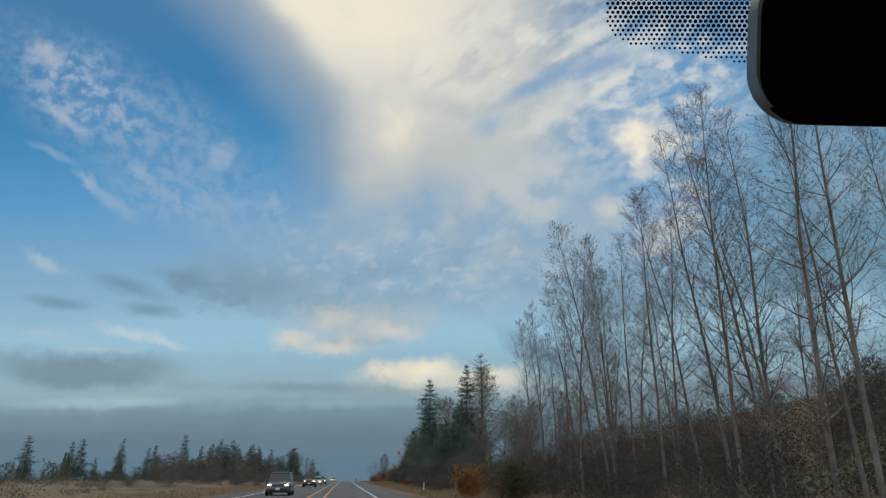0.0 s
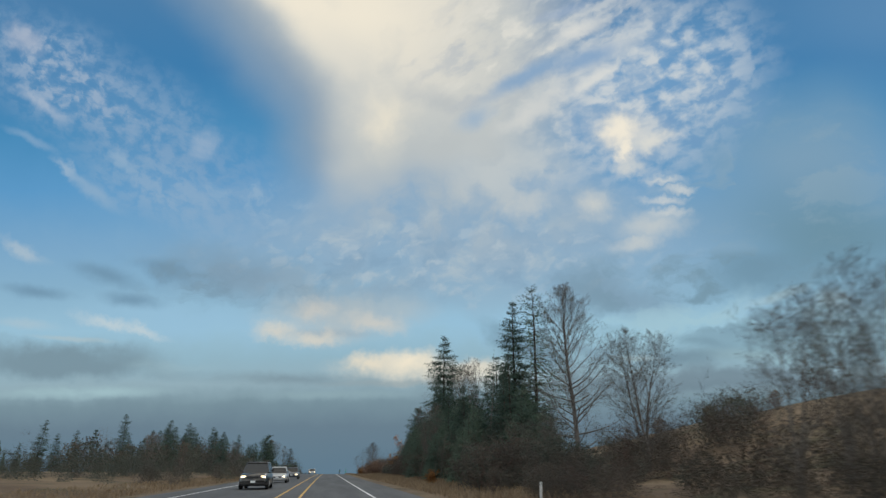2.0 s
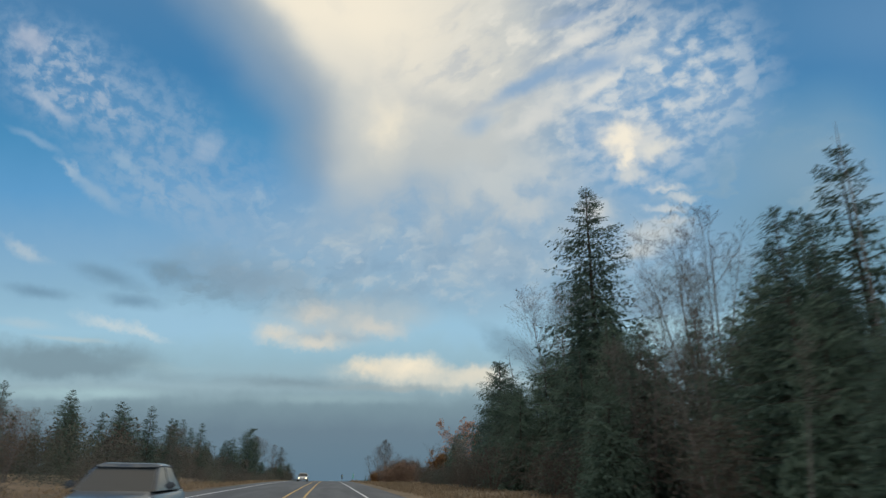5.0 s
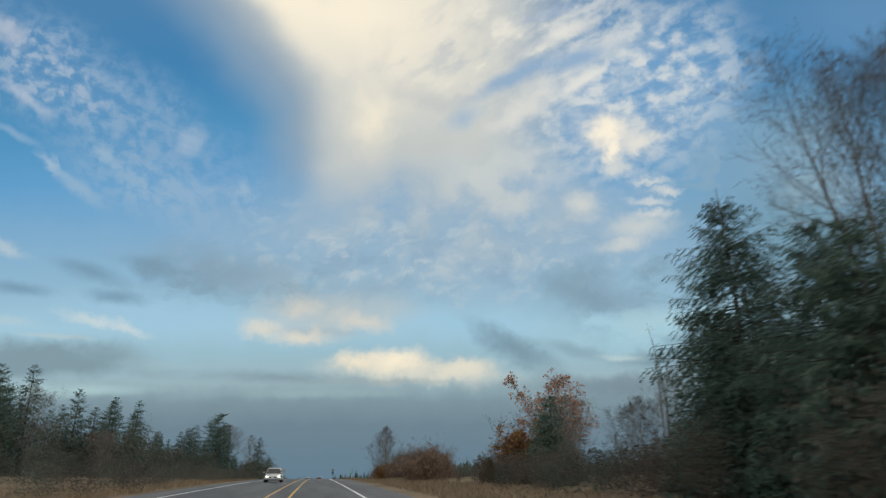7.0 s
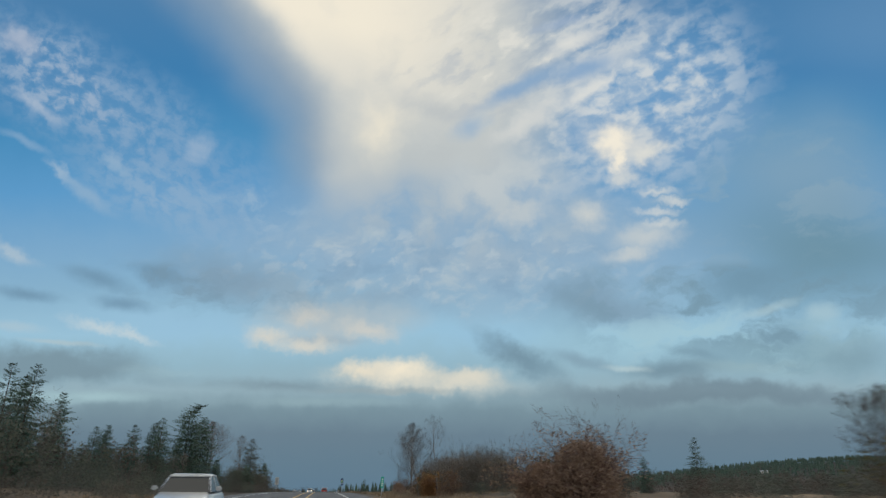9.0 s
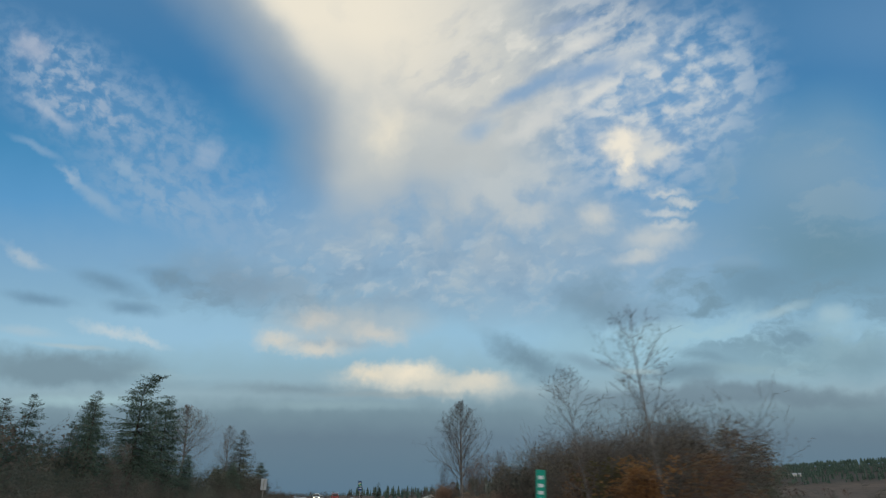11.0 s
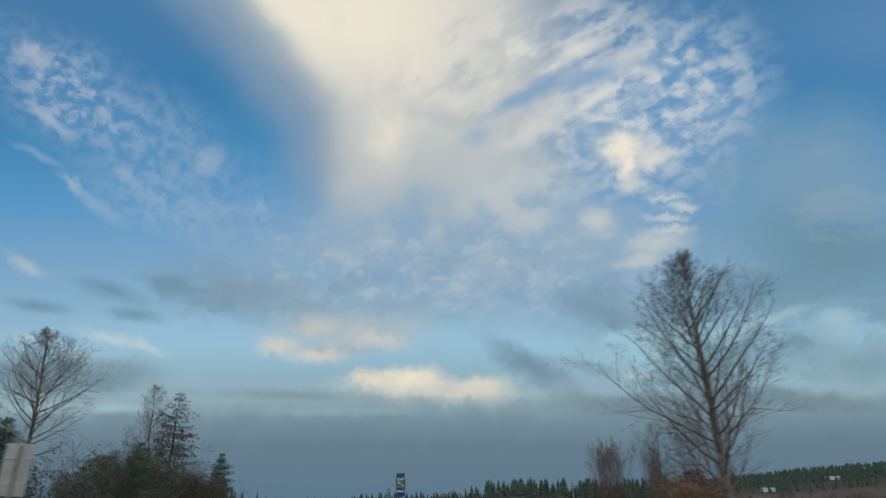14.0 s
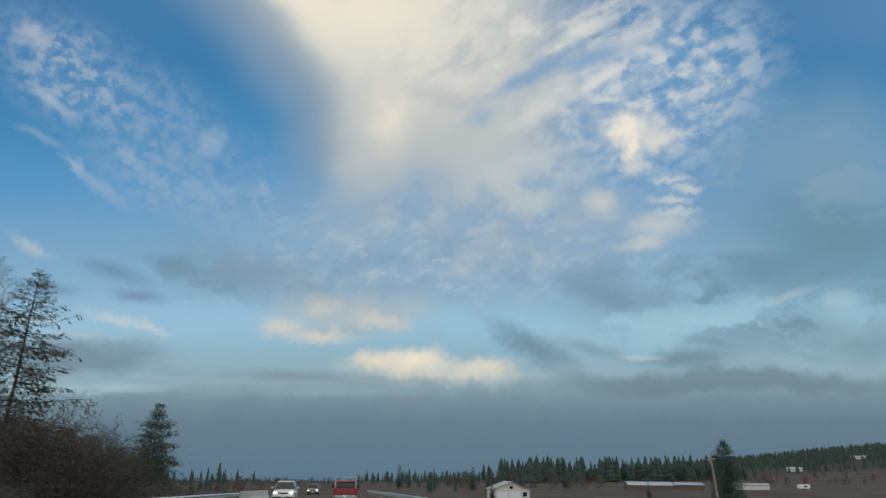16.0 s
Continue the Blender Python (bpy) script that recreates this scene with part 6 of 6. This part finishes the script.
def car(paint_mat, label, tall=1.46, long=4.6, wide=1.82, suv=False, lamps=LAMP_WHITE):
    """A car that faces +y: shell, cabin glass, roof, bumpers, lamps, mirrors and wheels."""
    root = new("car" if not suv else "sport_utility_vehicle")
    h, w = long / 2, wide / 2
    belt = tall * 0.62
    nose = belt - (0.10 if suv else 0.16)
    part("body", loft([(-h, w * 0.86, w * 0.8, 0.36, belt - 0.1), (-h + 0.25, w * 0.96, w * 0.9, 0.24, belt), (-h + 1.0, w, w * 0.94, 0.2, belt + 0.02), (0.0, w, w * 0.94, 0.2, belt), (h - 1.25, w, w * 0.94, 0.2, belt - 0.02),
                       (h - 0.5, w * 0.98, w * 0.9, 0.22, nose), (h - 0.15, w * 0.9, w * 0.78, 0.28, nose - 0.1), (h, w * 0.78, w * 0.66, 0.36, nose - 0.24)]), paint_mat, root, "", True)
    rear = -h + (0.35 if suv else 0.85)
    front = h - 1.25
    r0, r1 = rear + (0.25 if suv else 0.6), front - 0.75
    cw, rw = w * 0.9, w * 0.72
    zt = tall
    part("roof", loft([(r0 - 0.08, rw, rw * 0.94, zt - 0.12, zt - 0.03), (r0 + 0.3, rw * 1.02, rw, zt - 0.1, zt), (r1 - 0.3, rw * 1.02, rw, zt - 0.1, zt), (r1 + 0.08, rw, rw * 0.94, zt - 0.12, zt - 0.03)]), paint_mat, root, "", True)
    b0 = belt - 0.02
    part("windscreen", slab(bmesh.new(), [(-cw, front, b0), (cw, front, b0), (rw * 0.96, r1, zt - 0.07), (-rw * 0.96, r1, zt - 0.07)], 0.02), CAR_GLASS, root, "dark windscreen reflecting the sky")
    part("rear_window", slab(bmesh.new(), [(cw, rear, b0), (-cw, rear, b0), (-rw * 0.96, r0, zt - 0.07), (rw * 0.96, r0, zt - 0.07)], 0.02), CAR_GLASS, root)
    mid = (front + rear) / 2 - 0.05
    for s in (-1, 1):
        for ya, yb, yc, yd in ((mid + 0.03, front - 0.08, r1 - 0.05, mid + 0.03), (rear + 0.08, mid - 0.03, mid - 0.03, r0 + 0.05)):
            pts = [(s * cw, ya, b0), (s * cw, yb, b0), (s * rw * 0.99, yc, zt - 0.09), (s * rw * 0.99, yd, zt - 0.09)]
            part("side_window", slab(bmesh.new(), pts if s > 0 else pts[::-1], 0.015), CAR_GLASS, root)
        part("pillar", slab(bmesh.new(), [(s * cw, mid - 0.04, b0), (s * cw, mid + 0.04, b0), (s * rw, mid + 0.04, zt - 0.08), (s * rw, mid - 0.04, zt - 0.08)], 0.02 * s), paint_mat, root)
        for y0, y1 in ((front, r1), (rear, r0)):
            part("pillar", slab(bmesh.new(), [(s * (cw - 0.06), y0, b0), (s * (cw + 0.01), y0 - 0.05, b0), (s * (rw + 0.01), y1 - 0.05, zt - 0.06), (s * (rw - 0.05), y1, zt - 0.06)], 0.03 * s), paint_mat, root)
        lamp = part("headlamp", boxed(s * w * 0.62 - 0.17, s * w * 0.62 + 0.17, h - 0.22, h - 0.05, nose - 0.27, nose - 0.13, bevel=0.05), lamps, root, "lit white headlamp")
        part("tail_lamp", boxed(s * w * 0.7 - 0.14, s * w * 0.7 + 0.14, -h - 0.01, -h + 0.12, belt - 0.3, belt - 0.14, bevel=0.03), LAMP_RED, root)
        mirror = part("wing_mirror", boxed(s * (w + 0.1) - 0.1, s * (w + 0.1) + 0.1, front - 0.5, front - 0.38, belt + 0.02, belt + 0.17, bevel=0.04), paint_mat, root)
        if suv:
            bm = boxed(s * rw * 0.9 - 0.02, s * rw * 0.9 + 0.02, r0 + 0.1, r1 - 0.1, zt + 0.05, zt + 0.09, bevel=0.01)
            for yy in (r0 + 0.15, (r0 + r1) / 2, r1 - 0.15):
                box(bm, s * rw * 0.9 - 0.02, s * rw * 0.9 + 0.02, yy - 0.04, yy + 0.04, zt - 0.03, zt + 0.06)
            part("roof_rail", bm, BLACK_TRIM, root)
        for yy in (h - 0.9, -h + 0.85):
            wheel(root, s * (w - 0.12), yy, 0.36 if suv else 0.32)
    part("grille", boxed(-w * 0.42, w * 0.42, h - 0.12, h + 0.01, nose - 0.3, nose - 0.16, bevel=0.02), BLACK_TRIM, root)
    part("bumper", boxed(-w * 0.84, w * 0.84, h - 0.3, h + 0.03, 0.3, 0.5, bevel=0.05), BLACK_TRIM if suv else paint_mat, root)
    part("number_plate", boxed(-0.15, 0.15, h + 0.03, h + 0.04, 0.42, 0.56), SIGN_WHITE, root)
    part("bumper", boxed(-w * 0.84, w * 0.84, -h - 0.03, -h + 0.3, 0.34, 0.56, bevel=0.05), BLACK_TRIM if suv else paint_mat, root)
    return tagged(root, label, "car", "cars in the oncoming lane")


def pickup(label):
    """A red pickup that faces +y: cab, open bed with tailgate, ladder rack, lamps and wheels."""
    red = glossy("red car paint", (0.26, 0.018, 0.016))
    root = new("pickup_truck")
    w, h = 0.93, 2.7
    part("cab", loft([(-0.55, w * 0.95, w * 0.92, 0.42, 1.12), (0.4, w, w * 0.94, 0.38, 1.12), (1.2, w, w * 0.92, 0.38, 1.1), (2.3, w * 0.98, w * 0.86, 0.4, 1.02), (h, w * 0.9, w * 0.76, 0.45, 0.92)]), red, root, "", True)
    part("roof", loft([(-0.5, 0.74, 0.7, 1.56, 1.68), (-0.2, 0.76, 0.72, 1.58, 1.73), (0.5, 0.76, 0.72, 1.58, 1.73), (0.8, 0.74, 0.7, 1.56, 1.69)]), red, root, "", True)
    part("rear_window", slab(bmesh.new(), [(0.78, -0.54, 1.1), (-0.78, -0.54, 1.1), (-0.68, -0.44, 1.6), (0.68, -0.44, 1.6)], 0.02), CAR_GLASS, root)
    part("windscreen", slab(bmesh.new(), [(-0.82, 1.45, 1.06), (0.82, 1.45, 1.06), (0.7, 0.75, 1.62), (-0.7, 0.75, 1.62)], 0.02), CAR_GLASS, root)
    for s in (-1, 1):
        pts = [(s * 0.84, -0.45, 1.08), (s * 0.84, 1.35, 1.08), (s * 0.73, 0.72, 1.6), (s * 0.73, -0.4, 1.6)]
        part("side_window", slab(bmesh.new(), pts if s > 0 else pts[::-1], 0.015), CAR_GLASS, root)
        part("pillar", boxed(s * 0.76 - 0.05, s * 0.76 + 0.05, -0.54, -0.42, 1.08, 1.64, bevel=0.015), red, root)
        part("bed_side", boxed(s * w * 0.98 - 0.06, s * w * 0.98 + 0.06, -2.6, -0.58, 0.5, 1.12, bevel=0.03), red, root)
        part("tail_lamp", boxed(s * 0.86 - 0.08, s * 0.86 + 0.08, -2.68, -2.58, 0.72, 1.05, bevel=0.02), LAMP_RED, root)
        part("headlamp", boxed(s * 0.68 - 0.16, s * 0.68 + 0.16, h - 0.16, h + 0.0, 0.7, 0.9, bevel=0.03), SIGN_WHITE, root)
        part("wing_mirror", boxed(s * 1.06 - 0.09, s * 1.06 + 0.09, 1.0, 1.1, 1.12, 1.4, bevel=0.03), BLACK_TRIM, root)
        for yy in (1.75, -1.7):
            wheel(root, s * 0.8, yy, 0.37, 0.25)
    part("bed_floor", boxed(-0.88, 0.88, -2.55, -0.6, 0.58, 0.66), BLACK_TRIM, root)
    part("tailgate", boxed(-0.8, 0.8, -2.66, -2.58, 0.62, 1.11, bevel=0.02), red, root)
    part("bumper", boxed(-0.9, 0.9, -2.82, -2.66, 0.42, 0.6, bevel=0.03), CHROME, root, "bright chrome rear bumper")
    part("number_plate", boxed(-0.15, 0.15, -2.835, -2.82, 0.45, 0.57), SIGN_WHITE, root)
    rack = new("ladder_rack")
    rack.parent = root
    for s in (-1, 1):
        for yy in (-2.5, -0.7):
            part("upright", boxed(s * 0.82 - 0.025, s * 0.82 + 0.025, yy - 0.025, yy + 0.025, 1.1, 1.95, bevel=0.006), STEEL, rack)
        part("rail", boxed(s * 0.82 - 0.025, s * 0.82 + 0.025, -2.5, -0.7, 1.93, 1.98, bevel=0.006), STEEL, rack)
    for yy in (-2.5, -0.7):
        part("cross_bar", boxed(-0.92, 0.92, yy - 0.03, yy + 0.03, 1.95, 2.01, bevel=0.006), STEEL, rack)
    return tagged(root, label, "pickup truck")


def park(ob, l, y, toward):
    """Sets a vehicle on the road, facing along it (toward 0) or against it (180)."""
    pitch_of_road = math.degrees(math.atan(road_slope(y))) * (1 if toward == 0 else -1)
    bend = -math.degrees(math.atan(2 * 2.6e-5 * y))
    ob.matrix_basis = pose(road_x(y) + l, y, road_z(y) + 0.004, 0, 0, bend + toward) @ pose(0, 0, 0, pitch_of_road, 0, 0)
    return ob


park(pickup("red pickup truck with a steel ladder rack"), 0.35, 456.7, 0)
park(car(glossy("dark blue car paint", (0.022, 0.045, 0.085)), "dark blue sport utility car with roof rails", 1.68, 4.6, 1.86, True, LAMP_WHITE), -4.6, 53.0, 180)
park(car(glossy("black car paint", (0.012, 0.012, 0.014)), "black sport utility car with lit headlamps", 1.72, 4.8, 1.9, True), -4.5, 97.0, 180)
park(car(glossy("dark grey blue car paint", (0.045, 0.06, 0.08)), "dark grey-blue saloon car with lit headlamps", 1.44, 4.6, 1.82), -4.3, 141.0, 180)
silver = car(glossy("silver car paint", (0.42, 0.43, 0.44)), "silver saloon car with lit headlamps", 1.46, 4.6, 1.82)
park(silver, -4.4, 117.0, 180)
park(copy_thing(silver, Matrix.Identity(4)), -4.3, 249.0, 180)
grey = car(glossy("grey car paint", (0.16, 0.165, 0.17)), "grey sport utility car with lit headlamps", 1.66, 4.5, 1.84, True)
park(grey, -4.4, 506.0, 180)
park(car(glossy("white car paint", (0.62, 0.63, 0.63)), "white sport utility car with lit headlamps", 1.66, 4.5, 1.84, True), -4.5, 456.5, 180)

# ---- the mirror behind the windscreen, as the drive begins ----
cabin = pose(*stand(0.0), *TURNS[0][1:])
MIRROR_SHELL = flat("black mirror housing", (0.0015, 0.0015, 0.002), 0.7, 0.0, 0.0)
MIRROR_EDGE = flat("grey mirror edge", (0.06, 0.075, 0.085), 0.3)


def rounded(bm, x0, x1, y0, y1, r, z0, z1, n=7):
    pts = []
    for cx, cy, a0 in ((x1 - r, y1 - r, 0), (x0 + r, y1 - r, 90), (x0 + r, y0 + r, 180), (x1 - r, y0 + r, 270)):
        for k in range(n):
            a = radians(a0 + 90 * k / (n - 1))
            pts.append((cx + r * math.cos(a), cy + r * math.sin(a)))
    lo = [bm.verts.new((x, y, z0)) for x, y in pts]
    hi = [bm.verts.new((x, y, z1)) for x, y in pts]
    bm.faces.new(lo[::-1]), bm.faces.new(hi)
    for i in range(len(pts)):
        j = (i + 1) % len(pts)
        bm.faces.new((lo[i], lo[j], hi[j], hi[i]))
    return bm


mirror = new("rear_view_mirror")
mirror.matrix_basis = cabin @ pose(0, 0, 0, 0, 0, -1.5)
part("housing", rounded(bmesh.new(), 0.2020, 0.4505, 0.0876, 0.1905, 0.033, -0.412, -0.402, 14), MIRROR_SHELL, mirror)
part("bezel", rounded(bmesh.new(), 0.1994, 0.453, 0.0890, 0.193, 0.035, -0.42, -0.407, 14), MIRROR_EDGE, mirror, "grey rounded rim of the mirror")
tagged(mirror, "black rear-view mirror with a grey rim", "mirror")


def dot_band():
    """The dotted shade band on the windscreen beside the mirror."""
    bm = bmesh.new()
    step = 0.0046
    for i in range(0, 40):
        for j in range(0, 30):
            x = 0.142 + i * step + (j % 2) * step / 2
            y = 0.155 + j * step * 0.866
            low = 0.1816 - 0.163 * (x - 0.168)
            if x < 0.168:
                low += 0.024 * (1 - math.sqrt(max(0.0, 1 - ((0.168 - x) / 0.0235) ** 2)))
            if y < low or x < 0.1448 or x > 0.30 or y > 0.245:
                continue
            r = step * (0.24 + 0.17 * min(1.0, (y - low) / 0.03))
            vs = [bm.verts.new((x + r * math.cos(k * math.pi / 3), y + r * math.sin(k * math.pi / 3), -0.56)) for k in range(6)]
            ws = [bm.verts.new((v.co.x, v.co.y, -0.5604)) for v in vs]
            bm.faces.new(vs), bm.faces.new(ws[::-1])
    me = bpy.data.meshes.new("windscreen_dots")
    bm.to_mesh(me)
    bm.free()
    me.materials.append(MIRROR_SHELL)
    ob = new("windscreen_dots", me)
    ob.matrix_basis = cabin
    tagged(ob, "black dotted shade band printed on the windscreen", "windscreen band", kind="stuff")


dot_band()
